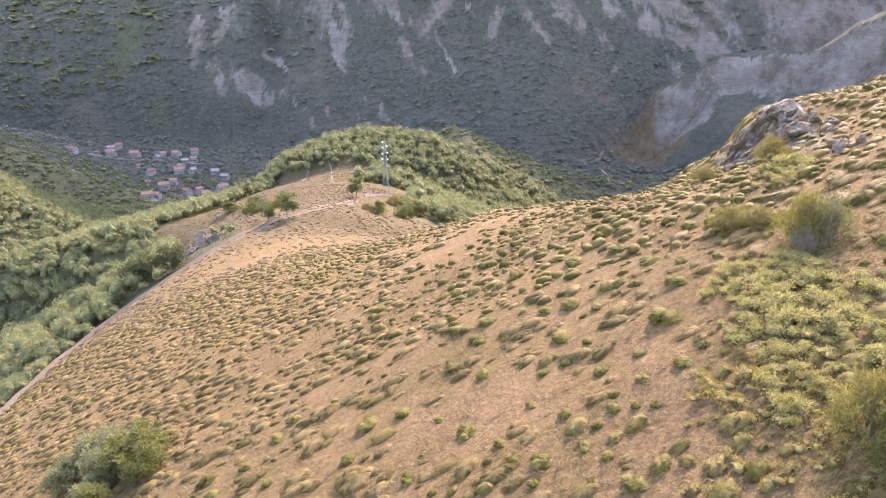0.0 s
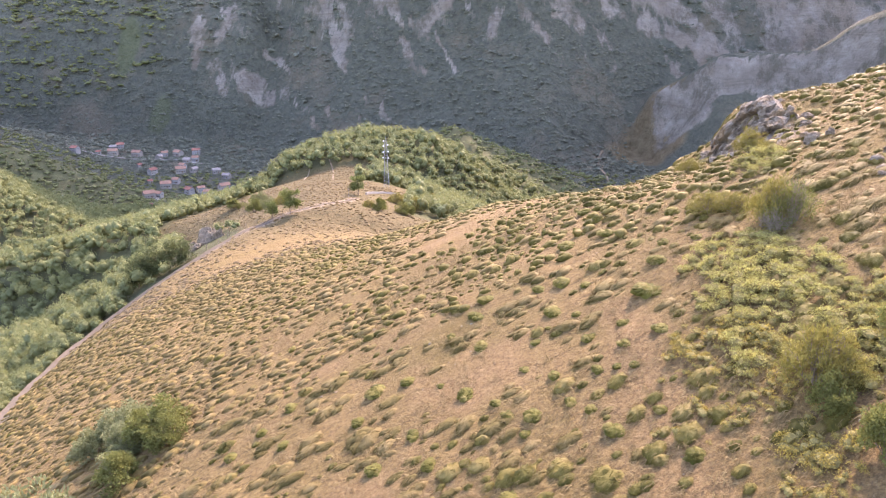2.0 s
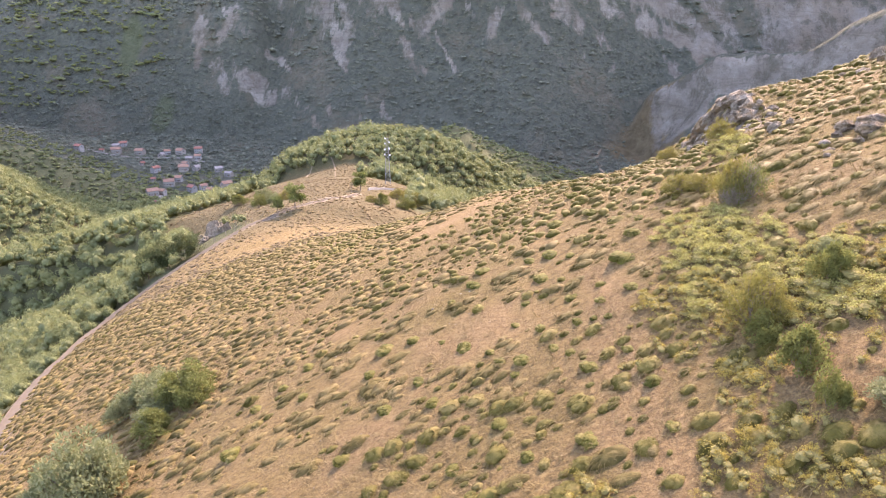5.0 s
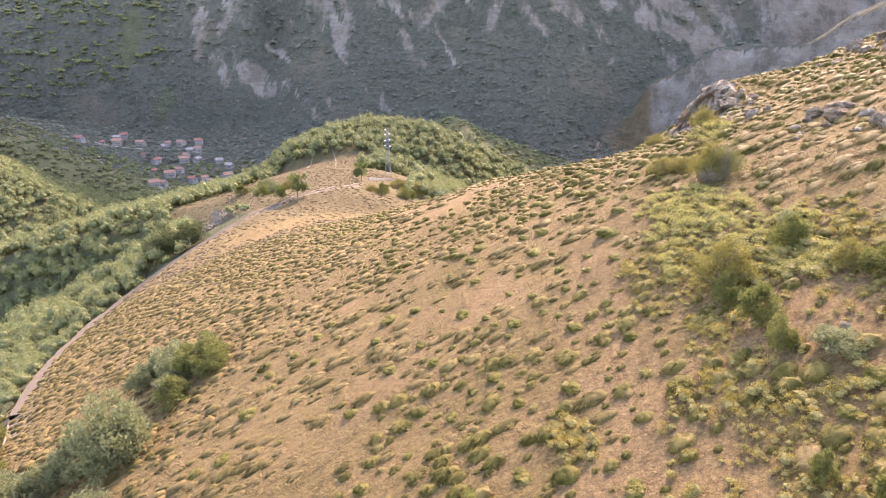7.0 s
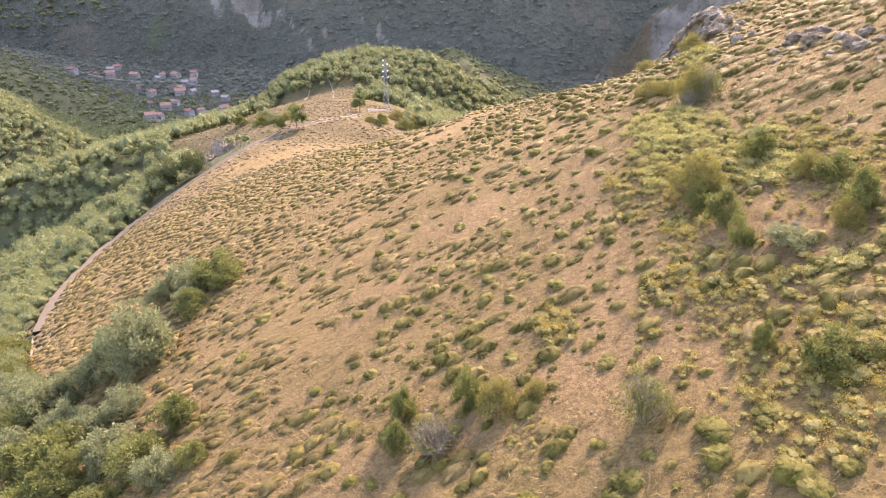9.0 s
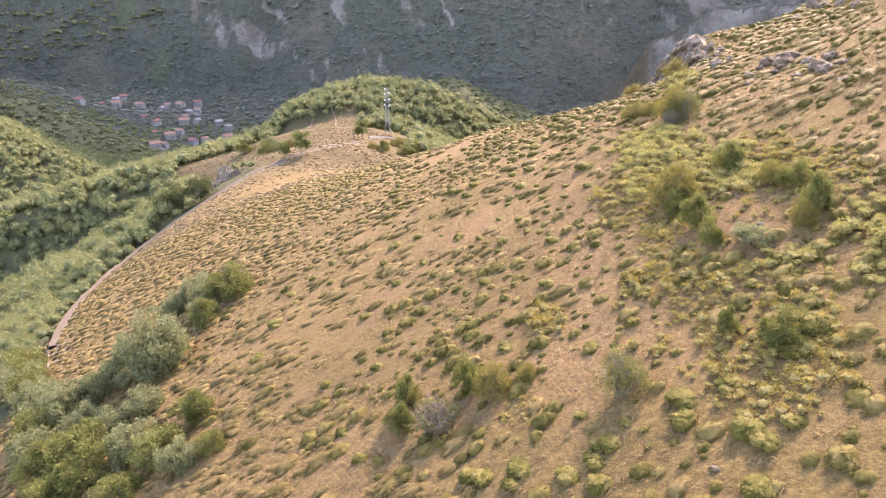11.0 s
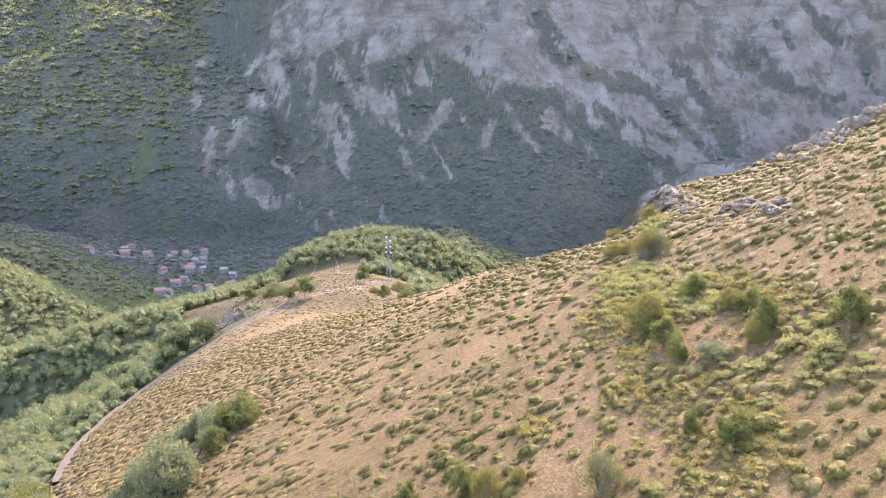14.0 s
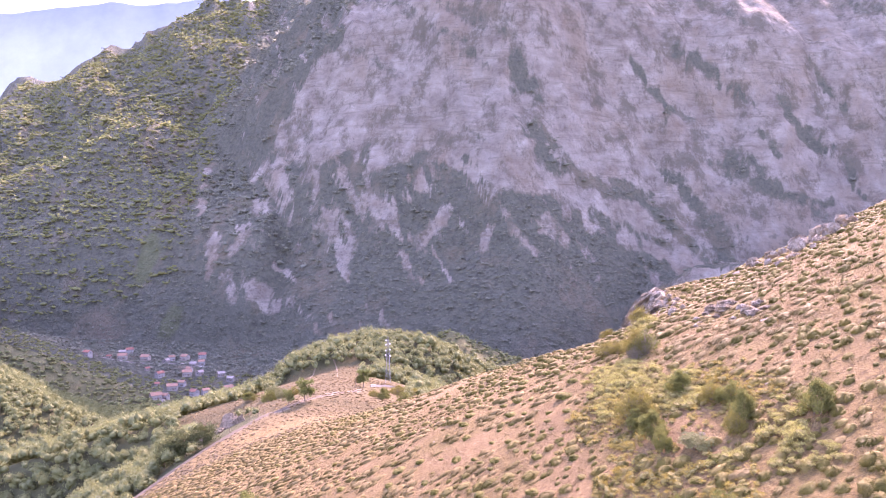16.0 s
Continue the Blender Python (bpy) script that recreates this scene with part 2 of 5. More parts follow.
# ---- the lie of the land -------------------------------------------------------
HILL = [99.39, -11.78, -26.56, -1.16, 8.51, -1.35, 0.49, 42.31, -35.26, -41.46, -4.77, 5.83, 1.78, -8.79, -21.66, -11.79, -2.73, -3.63, 7.18, 5.95, -3.35, -5.91, -3.06, -1.31, -3.10, -1.70, 3.60, 4.42]


def lattice(ix, iy, seed):
    h = (ix.astype(np.int64) * 374761393 + iy.astype(np.int64) * 668265263 + seed * 1442695041) & 0x7FFFFFFF
    h = ((h ^ (h >> 13)) * 1274126177) & 0x7FFFFFFF
    return ((h ^ (h >> 16)) & 0xFFFF) / 65535.0


def noise2(x, y, seed=0):
    """Smooth value noise, 0 to 1."""
    x0, y0 = np.floor(x), np.floor(y)
    fx, fy = x - x0, y - y0
    fx, fy = fx * fx * (3 - 2 * fx), fy * fy * (3 - 2 * fy)
    a, b = lattice(x0, y0, seed), lattice(x0 + 1, y0, seed)
    c, d = lattice(x0, y0 + 1, seed), lattice(x0 + 1, y0 + 1, seed)
    return (a + (b - a) * fx) * (1 - fy) + (c + (d - c) * fx) * fy


def fbm(x, y, size, octaves=4, seed=0, gain=0.5):
    """Layered noise about 0, roughly -1 to 1; size is the largest feature in metres."""
    total, amp, top = np.zeros_like(np.asarray(x, float)), 1.0, 0.0
    for k in range(octaves):
        s = size / 2 ** k
        total = total + amp * (2 * noise2(x / s + 17.3 * k, y / s - 9.1 * k, seed + k) - 1)
        top += amp
        amp *= gain
    return total / top * 1.5


def ridged(x, y, size, octaves=4, seed=0):
    total, amp, top = np.zeros_like(np.asarray(x, float)), 1.0, 0.0
    for k in range(octaves):
        s = size / 2 ** k
        total = total + amp * (1 - abs(2 * noise2(x / s + 5.7 * k, y / s + 3.3 * k, seed + k) - 1) * 1.6)
        top += amp
        amp *= 0.55
    return total / top


def smax(a, b, k):
    h = np.clip(0.5 + 0.5 * (a - b) / k, 0, 1)
    return b + (a - b) * h + k * h * (1 - h)


def smooth(a, b, v):
    t = np.clip((v - a) / (b - a), 0, 1)
    return t * t * (3 - 2 * t)


def curve(v, *stations):
    """A soft profile through a few stations (place, value)."""
    at, to = zip(*stations)
    return sum(np.interp(v + o * (at[-1] - at[0]) * 0.02, at, to) for o in (-1, -0.5, 0, 0.5, 1)) / 5


def hill(x, y):
    """The grassy slope below the camera, with its shoulder and skyline."""
    cx, cy = np.clip(x, -150, 105), np.clip(y, -60, 245)
    u, v = (cx + 10) / 100, (cy - 90) / 120
    z, k = 0.0, 0
    for i in range(7):
        for j in range(7 - i):
            z = z + HILL[k] * u ** i * v ** j
            k += 1
    out = np.where(x < cx, (cx - x) * 0.25, 0) + np.where(y > cy, (y - cy) * 0.5, 0) - np.where(x > cx, np.minimum(x - cx, 200) * 0.15, 0)
    step = 1.8 * smooth(30.5, 34, x) * smooth(64, 73, y) * smooth(46, 38, x)
    brink = x - 0.3 * np.clip(y - 74, 0, 40)
    step = step - smooth(34, 30.5, brink) * (smooth(8, 24, x) * np.clip(y - 74, 0, 60) * 0.14 + 1.6 * smooth(60, 74, y) * smooth(14, 26, x))
    return z - out + step


def ridge(x, y, ax, ay, bx, by, za, zb, near, far, back=0.0):
    """A spur with a straight crest from a to b; near and far are its side slopes."""
    L = math.hypot(bx - ax, by - ay)
    ux, uy = (bx - ax) / L, (by - ay) / L
    s = (x - ax) * ux + (y - ay) * uy
    d = (x - ax) * -uy + (y - ay) * ux
    t = np.clip(s / L, -back, 1.3)
    side = np.where(d < 0, near, far) * (np.sqrt(d * d + 100) - 10)
    return za + (zb - za) * t - side - np.maximum(s - 1.3 * L, 0) * 0.5 - np.maximum(-back * L - s, 0) * 0.35


def ground_z(x, y):
    x, y = np.asarray(x, float), np.asarray(y, float)
    floor = -12 + 0.11 * np.maximum(y - 640, 0) + 0.06 * np.maximum(300 - y, 0) + 3 * fbm(x, y, 90, 3, 3)
    # spur that runs out to the wooded knoll
    axis = curve(y, (180, -38), (300, -46), (362, -48), (400, -66), (480, -35), (600, -15))
    crest = curve(y, (180, 72), (230, 72.5), (300, 66), (362, 56), (405, 46), (440, 50), (485, 62), (530, 44), (600, 5), (700, -40))
    d = x - axis
    left = 0.3 + 0.25 * smooth(410, 450, y) + 0.35 * smooth(302, 256, y)
    spur = crest - np.where(d < 0, left, 0.42 + 0.3 * smooth(425, 470, y)) * (np.sqrt(d * d + 900) - 30) - 60 * smooth(230, 170, y)
    dx, dy = x + 28, y - 478
    knoll = 62 - 50 * ((abs(dx) / np.where(dx < 0, 118, 76)) ** np.where(dx < 0, 2.6, 2.3) + (dy / 72) ** 2) + 2.5 * fbm(x, y, 45, 2, 4) - 1.2 * np.maximum(dx - 58, 0)
    z = smax(smax(hill(x, y), spur, 6), np.maximum(knoll, -60), 6)
    z = smax(z, ridge(x, y, -620, 520, -190, 425, 150, -8, 0.36, 0.5, 0.5), 8)
    z = smax(z, ridge(x, y, -390, 640, -250, 590, 30, -16, 0.3, 0.3, 0.5), 10)
    z = smax(z, ridge(x, y, 10, 605, 110, 665, 53, 6, 0.5, 0.4), 8)
    # wooded bank under the track
    brink = np.interp(y, (60, 80, 114, 140, 168, 181, 190, 210, 240), (-58, -68, -83, -92, -98, -95, -84, -69, -80))
    bank = np.interp(y, (60, 80, 114, 140, 168, 181, 190, 210, 240), (76, 71, 61.5, 54.5, 50, 52, 59.5, 67, 62)) - 4 - 0.5 * np.maximum(brink - x, 0) - 300 * smooth(0, 6, x - brink) - 0.6 * np.maximum(y - 240, 0)
    z = smax(z, bank, 4)
    z = smax(z, floor, 14)
    # rock rib across the valley: a scarp over a slope
    rx = np.clip((x - 238) / 180, -1, 3)
    ry = 775 - 75 * rx
    top = curve(rx, (-0.3, 40), (0, 66), (0.25, 104), (0.8, 116), (1, 150), (3, 330)) + 4 * fbm(x, y, 30, 3, 12)
    d = y - ry + 9 * fbm(x, y, 40, 4, 9, 0.6)
    scarp = top - 36 * smooth(12, -12, d) - np.maximum(-d - 10, 0) * 0.62 - np.maximum(d - 30, 0) * 0.9 - np.maximum(232 - x, 0) * 1.1
    z = smax(z, scarp, 5)
    # the massif
    foot = curve(x, (-700, 900), (-320, 880), (-120, 790), (100, 730), (300, 830), (600, 840), (1000, 760))
    crest = curve(x, (-700, 290), (-420, 430), (-300, 530), (-200, 620), (-120, 690), (80, 740), (300, 715), (545, 610), (812, 560), (1300, 480))
    run = curve(x, (-700, 700), (-300, 430), (0, 520), (300, 430), (700, 420))
    t = (y - foot) / run
    wild = ridged(x * 0.8, y * 0.5, 260, 5, 21) - 0.45
    rise = np.interp(t, (-0.2, 0, 0.22, 0.5, 0.62, 1, 1.5, 3), (-0.1, 0, 0.16, 0.50, 0.72, 1.0, 0.95, 0.6))
    ribs = ridged((x * 0.8 + (y - foot) * 0.7) * 0.9, (x * 0.6 - (y - foot) * 0.5) * 0.3, 110, 4, 27) - 0.45
    mass = crest * rise + 5 + 34 * ribs * smooth(0.08, 0.45, t) + wild * 85 * smooth(0.0, 0.5, t) + (26 * ridged(x, y * 0.7, 62, 4, 31) - 12) * smooth(0.1, 0.4, t)
    z = smax(z, mass, 12)
    # wooded flank to the west, under the skyline
    t = (y - 880 + 0.15 * (x + 500)) / 1100
    west = 15 + np.interp(t, (-0.3, 0, 0.08, 1, 1.6), (-60, 0, 0.15, 1, 0.7)) * (770 + 0.28 * np.clip(x + 700, -700, 400)) + (120 * (ridged(x + 300 + 0.4 * y, y * 0.5, 340, 5, 44) - 0.45) + 16 * fbm(x, y, 70, 3, 45)) * smooth(0.02, 0.3, t)
    west = west - smooth(-250, -100, x) * 400
    z = smax(z, west, 14)
    # small relief
    z = z + 0.35 * fbm(x, y, 9, 3, 5) + 1.2 * fbm(x, y, 60, 2, 7) * smooth(60, 160, np.hypot(x, y - 30))
    return z


# ---- meshes --------------------------------------------------------------------
def mesh_from(name, verts, faces, mats, smooth_faces=False, face_mats=None):
    """faces: an array of triangles or quads."""
    verts, faces = np.asarray(verts, np.float32), np.asarray(faces, np.int32)
    me = bpy.data.meshes.new(name)
    me.vertices.add(len(verts))
    me.vertices.foreach_set("co", verts.ravel())
    k = faces.shape[1]
    me.loops.add(faces.size)
    me.loops.foreach_set("vertex_index", faces.ravel())
    me.polygons.add(len(faces))
    me.polygons.foreach_set("loop_start", np.arange(0, faces.size, k, dtype=np.int32))
    for mat in mats:
        me.materials.append(mat)
    if face_mats is not None:
        me.polygons.foreach_set("material_index", np.asarray(face_mats, np.int32))
    me.polygons.foreach_set("use_smooth", np.full(len(faces), smooth_faces))
    me.update(calc_edges=True)
    return me


def attach(name, me, parent=None, label=""):
    ob = new(name, me)
    if parent:
        ob.parent = parent
    if label:
        ob["label"] = label
    return ob


def icosphere(level_of):
    bm = bmesh.new()
    bmesh.ops.create_icosphere(bm, subdivisions=level_of, radius=1)
    v = np.array([q.co[:] for q in bm.verts])
    f = np.array([[q.index for q in p.verts] for p in bm.faces])
    bm.free()
    return v, f


ICO1, ICO2, ICO3 = icosphere(1), icosphere(2), icosphere(3)


def join(pieces):
    """One (verts, tris) from several."""
    vs, fs, n = [], [], 0
    for v, f in pieces:
        vs.append(v)
        fs.append(f + n)
        n += len(v)
    return np.concatenate(vs), np.concatenate(fs)


def leaves(rng, places, normals, length, width, droop=0.4):
    """Small pointed leaves, two triangles each, at the places, leaning out along the normals."""
    n = len(places)
    out = normals + rng.normal(0, 0.55, (n, 3))
    out[:, 2] -= droop * rng.random(n)
    out /= np.linalg.norm(out, axis=1)[:, None] + 1e-9
    side = np.cross(out, rng.normal(0, 1, (n, 3)))
    side /= np.linalg.norm(side, axis=1)[:, None] + 1e-9
    ln = (length * rng.uniform(0.6, 1.3, n))[:, None]
    wd = (width * rng.uniform(0.6, 1.3, n))[:, None]
    v = np.stack([places, places + out * ln * 0.5 + side * wd * 0.5, places + out * ln, places + out * ln * 0.5 - side * wd * 0.5], 1).reshape(-1, 3)
    b = np.arange(n)[:, None] * 4
    return v, np.concatenate([b + [0, 1, 2], b + [0, 2, 3]])


def lumpy(rng, ico, centre, radius, rough=0.25):
    v, f = ico
    k = rng.normal(0, 1, (5, 3)) * 1.8
    wob = 1 + rough * np.sin(v @ k.T + rng.uniform(0, 6, 5)).mean(1) * 1.6 + rng.normal(0, rough * 0.25, len(v))
    return v * wob[:, None] * radius + centre, f


def crown(rng, blobs, leaf_count, spread=(1, 1, 0.8), leaf=(0.28, 0.16), ico=ICO1, cores=99):
    """A crown of radius about 1, base at 0: clumps with leaves standing out of them."""
    pieces, spots, outs = [], [], []
    for k in range(blobs):
        d = rng.normal(0, 1, 3)
        d /= np.linalg.norm(d)
        d[2] = abs(d[2]) * 1.1 - 0.25
        c = d * np.array(spread) * rng.uniform(0.35, 0.72) + (0, 0, spread[2])
        r = rng.uniform(0.25, 0.45)
        if k < cores:
            pieces.append(lumpy(rng, ico, c * (0.8, 0.8, 0.9), (r, r, r * 0.85)))
        m = leaf_count // blobs
        q = rng.normal(0, 1, (m, 3))
        q /= np.linalg.norm(q, axis=1)[:, None]
        q[:, 2] = np.where(rng.random(m) < 0.7, abs(q[:, 2]), q[:, 2])
        spots.append(c + q * r * rng.uniform(0.8, 1.1, (m, 1)))
        outs.append(q)
    if leaf_count:
        pieces.append(leaves(rng, np.concatenate(spots), np.concatenate(outs), *leaf))
    return join(pieces)


def downhill(x, y):
    """The way that grass lies: down the broad slope, and a little towards the west wind's lee."""
    gx = ground_z(x + 8, y) - ground_z(x - 8, y)
    gy = ground_z(x, y + 8) - ground_z(x, y - 8)
    return np.arctan2(-gy / 16 - 0.25, -gx / 16 - 0.3)


def scatter(name, shapes, mat, x, y, size, tall, rng, sink=0.1, lean=0.1, label="", category="", soft=True, comb=0.0, under=None, core=0):
    """Many alike plants as one object of kind stuff."""
    z = ground_z(x, y)
    pick = rng.integers(0, len(shapes), len(x))
    vs, fs, n, second = [], [], 0, []
    for k, (v, f) in enumerate(shapes):
        idx = np.where(pick == k)[0]
        if not len(idx):
            continue
        a = rng.uniform(0, 2 * np.pi, len(idx))
        s, h = size[idx], tall[idx]
        if comb:
            gx = ground_z(x[idx] + 0.5, y[idx]) - ground_z(x[idx] - 0.5, y[idx])
            gy = ground_z(x[idx], y[idx] + 0.5) - ground_z(x[idx], y[idx] - 0.5)
            a = downhill(x[idx], y[idx]) + rng.normal(0, 0.3, len(idx))
            v = v * (1 + comb, 1, 1) + (0.5 * v[:, 2:3] * (1, 0, 0) if comb else 0)
            drop = -(gx * np.cos(a) + gy * np.sin(a))
        ca, sa = np.cos(a), np.sin(a)
        w = np.empty((len(idx), len(v), 3))
        w[:, :, 0] = (v[None, :, 0] * ca[:, None] - v[None, :, 1] * sa[:, None]) * s[:, None] + x[idx, None] + lean * rng.normal(0, 1, len(idx))[:, None] * v[None, :, 2] * s[:, None]
        w[:, :, 1] = (v[None, :, 0] * sa[:, None] + v[None, :, 1] * ca[:, None]) * s[:, None] + y[idx, None]
        w[:, :, 2] = v[None, :, 2] * h[:, None] + z[idx, None] - sink * h[:, None]
        if comb:
            w[:, :, 2] -= v[None, :, 0] * s[:, None] * drop[:, None]
        vs.append(w.reshape(-1, 3))
        fs.append((f[None] + (n + np.arange(len(idx)) * len(v))[:, None, None]).reshape(-1, 3))
        n += len(idx) * len(v)
        second.append(np.tile(np.arange(len(f)) < core, len(idx)))
    ob = new(name, mesh_from(name, np.concatenate(vs), np.concatenate(fs), [mat, under] if under else [mat], soft, np.concatenate(second) if under else None))
    return tagged(ob, label, category, "", "stuff")


def set_down(x, y, size=1.0, tall=None, turn=0.0, sink=0.0):
    z = float(ground_z(x, y)) - sink
    return pose(x, y, z, 0, 0, turn) @ Matrix.Diagonal((size, size, tall or size, 1))


# ---- the ground sheet and the massif --------------------------------------------
def spaced(stops):
    """Grid lines between stops (place, step)."""
    out = [stops[0][0]]
    while out[-1] < stops[-1][0]:
        out.append(out[-1] + np.interp(out[-1], [s[0] for s in stops], [s[1] for s in stops]))
    return np.array(out)


GX = spaced([(-4200, 120), (-1400, 40), (-900, 8), (-420, 5), (-130, 2.2), (-45, 1.0), (60, 1.0), (110, 3), (250, 5), (520, 5.5), (900, 8), (1400, 40), (4200, 120)])
GY = spaced([(-600, 60), (-120, 12), (-30, 2), (0, 1.0), (90, 1.0), (150, 1.6), (260, 3), (500, 4.5), (760, 4.5), (1150, 4.5), (1400, 7), (2050, 12), (4300, 120)])
SPLIT = int(np.searchsorted(GY, 640))
XX, YY = np.meshgrid(GX, GY)
ZZ = ground_z(XX, YY)
far_ = smooth(2400, 3300, np.hypot(XX, YY))
ZZ = ZZ * (1 - far_) + far_ * 150

TRACK = [(-60, 66), (-68, 80), (-74, 92), (-83, 114), (-92, 140), (-96, 155), (-98, 168), (-95, 181), (-84, 190), (-75, 195), (-68, 210), (-62.5, 219), (-52, 229), (-43, 237), (-39, 248), (-34, 264)]


TRACK = [(x + (1.0 if y < 180 else 0.6), y) for x, y in TRACK]


def along(points, step=1.0):
    """Points at even steps on a soft line through the given ones."""
    p = np.array(points, float)
    for _ in range(3):
        p = np.concatenate([p[:1], np.stack([p[:-1] * 0.75 + p[1:] * 0.25, p[:-1] * 0.25 + p[1:] * 0.75], 1).reshape(-1, 2), p[-1:]])
    s = np.r_[0, np.cumsum(np.hypot(*np.diff(p, axis=0).T))]
    at = np.arange(0, s[-1], step)
    return np.stack([np.interp(at, s, p[:, 0]), np.interp(at, s, p[:, 1])], 1)


def from_line(x, y, line):
    best = np.full(np.shape(x), 1e9)
    for qx, qy in line:
        best = np.minimum(best, np.hypot(x - qx, y - qy))
    return best


def woods(x, y):
    """1 where trees stand, 0 on open ground."""
    edge = np.interp(y, (60, 80, 114, 140, 168, 181, 190, 195, 210, 219, 232, 245), (-58, -68, -83, -92, -98, -95, -84, -76, -69, -64, -72, -90))
    open_hill = smooth(-4, 2, x - edge) * smooth(262, 246, y)
    shelf = np.interp(y, (225, 260, 290, 340, 450), (-94, -96, -122, -116, -108))
    meadow = smooth(-8, 6, x - shelf) * smooth(-38, -50, x) * smooth(225, 235, y) * smooth(450, 438, y + 0.15 * (x + 75))
    saddle = smooth(-8, 8, x - shelf) * smooth(-8, -20, x) * smooth(225, 235, y) * smooth(372, 345, y)
    return np.clip(1 - np.maximum(np.maximum(open_hill, meadow), saddle), 0, 1)


def bare_ground(x, y):
    """1 on the trodden, stony patches between the cushions."""
    swath = 1 - abs(x - np.interp(y, (2, 15, 24, 34, 46), (6.5, 10.6, 11.6, 12.0, 12.5))) / np.interp(y, (2, 15, 24, 40), (0.8, 2.2, 2.0, 1.4))
    swath = np.where((y > 0) & (y < 44), swath, -9)
    return np.maximum(smooth(-0.2, 0.5, swath + 0.5 * fbm(x, y, 4, 3, 62)), smooth(0.15, 0.55, fbm(x, y, 11, 4, 61)) * smooth(-30, -8, x) * smooth(30, 20, x) * smooth(2, 16, y))


# the cliffs, in hundredths of slope as seen from the head of the slope: side and height, end to end, and half width
GULLIES = [(11.0, 26.2, 14.2, 16.2, 1.59), (14.2, 16.2, 18.2, 10.4, 2.07), (18.4, 9.8, 27.8, 6.9, 0.96), (25.8, 9.0, 39.3, -2.1, 1.04), (32.5, 11.4, 41.3, -1.3, 1.04), (32.9, 28.6, 44.5, 20.6, 0.88), (39.7, 13.0, 55.3, 5.1, 1.04), (48.1, 20.6, 61.2, 7.0, 0.72), (-10.9, 10.6, -9.9, 13.8, 0.56), (5.4, 10.1, 4.2, 13.0, 0.64), (-2.5, 12.2, -4.5, 10.1, 0.48), (21.0, 4.7, 32.9, -0.5, 0.72), (44.9, 16.6, 51.3, 8.6, 0.64), (27.4, 26.2, 32.1, 19.0, 0.72), (52.1, 26.2, 57.6, 18.2, 0.64)]
RIBS = [(-21.7, 11.4, -22.1, 4.7, 1.59), (-24.4, 7.0, -28.0, 3.5, 1.04), (-26.8, 4.7, -28.8, -0.3, 0.96), (-30.8, 1.9, -32.0, -3.7, 0.72), (-32.9, 11.0, -32.9, 5.3, 0.64), (-28.8, -4.9, -22.5, -7.1, 1.59), (-19.7, -8.7, -17.6, -11.8, 0.64), (-15.7, -8.9, -14.7, -11.3, 0.48), (-9.6, -7.9, -10.9, -10.5, 0.48), (-7.4, -8.9, -6.8, -11.0, 0.4), (-17.3, 9.8, -12.9, -0.1, 1.59), (-13.7, 10.6, -10.9, 4.7, 0.8), (-9.7, 7.0, -2.8, -5.1, 0.88), (-5.7, 5.9, -4.4, -1.3, 1.43), (1.2, 4.8, -2.3, -0.3, 1.2), (-1.3, 10.6, -6.5, 5.5, 1.43), (6.5, 2.1, 5.8, -0.3, 0.88), (9.8, 1.6, 14.2, 0.0, 0.64), (0.1, -0.8, 1.9, -5.1, 0.4), (20.2, -0.8, 22.7, -4.3, 0.96)]
SLABS = [(17.8, 5.1, 34.9, -3.5, 1.04), (4.2, 10.6, 8.2, 7.0, 0.96), (15.8, -9.3, 16.6, -12.7, 0.96), (-20.5, 0.7, -18.5, -2.5, 0.56), (-14.1, -0.9, -12.5, -4.1, 0.64), (-24.4, -1.7, -20.5, -3.3, 0.64), (12.2, 4.7, 17.0, 1.3, 0.56)]


def strokes(u, v, lines):
    """1 on the lines, 0 off them."""
    best = np.zeros(np.shape(u))
    for u0, v0, u1, v1, w in lines:
        du, dv = u1 - u0, v1 - v0
        k = np.clip(((u - u0) * du + (v - v0) * dv) / (du * du + dv * dv), 0, 1)
        best = np.maximum(best, smooth(1.9, 0.25, np.hypot(u - u0 - k * du, v - v0 - k * dv) / w))
    return best


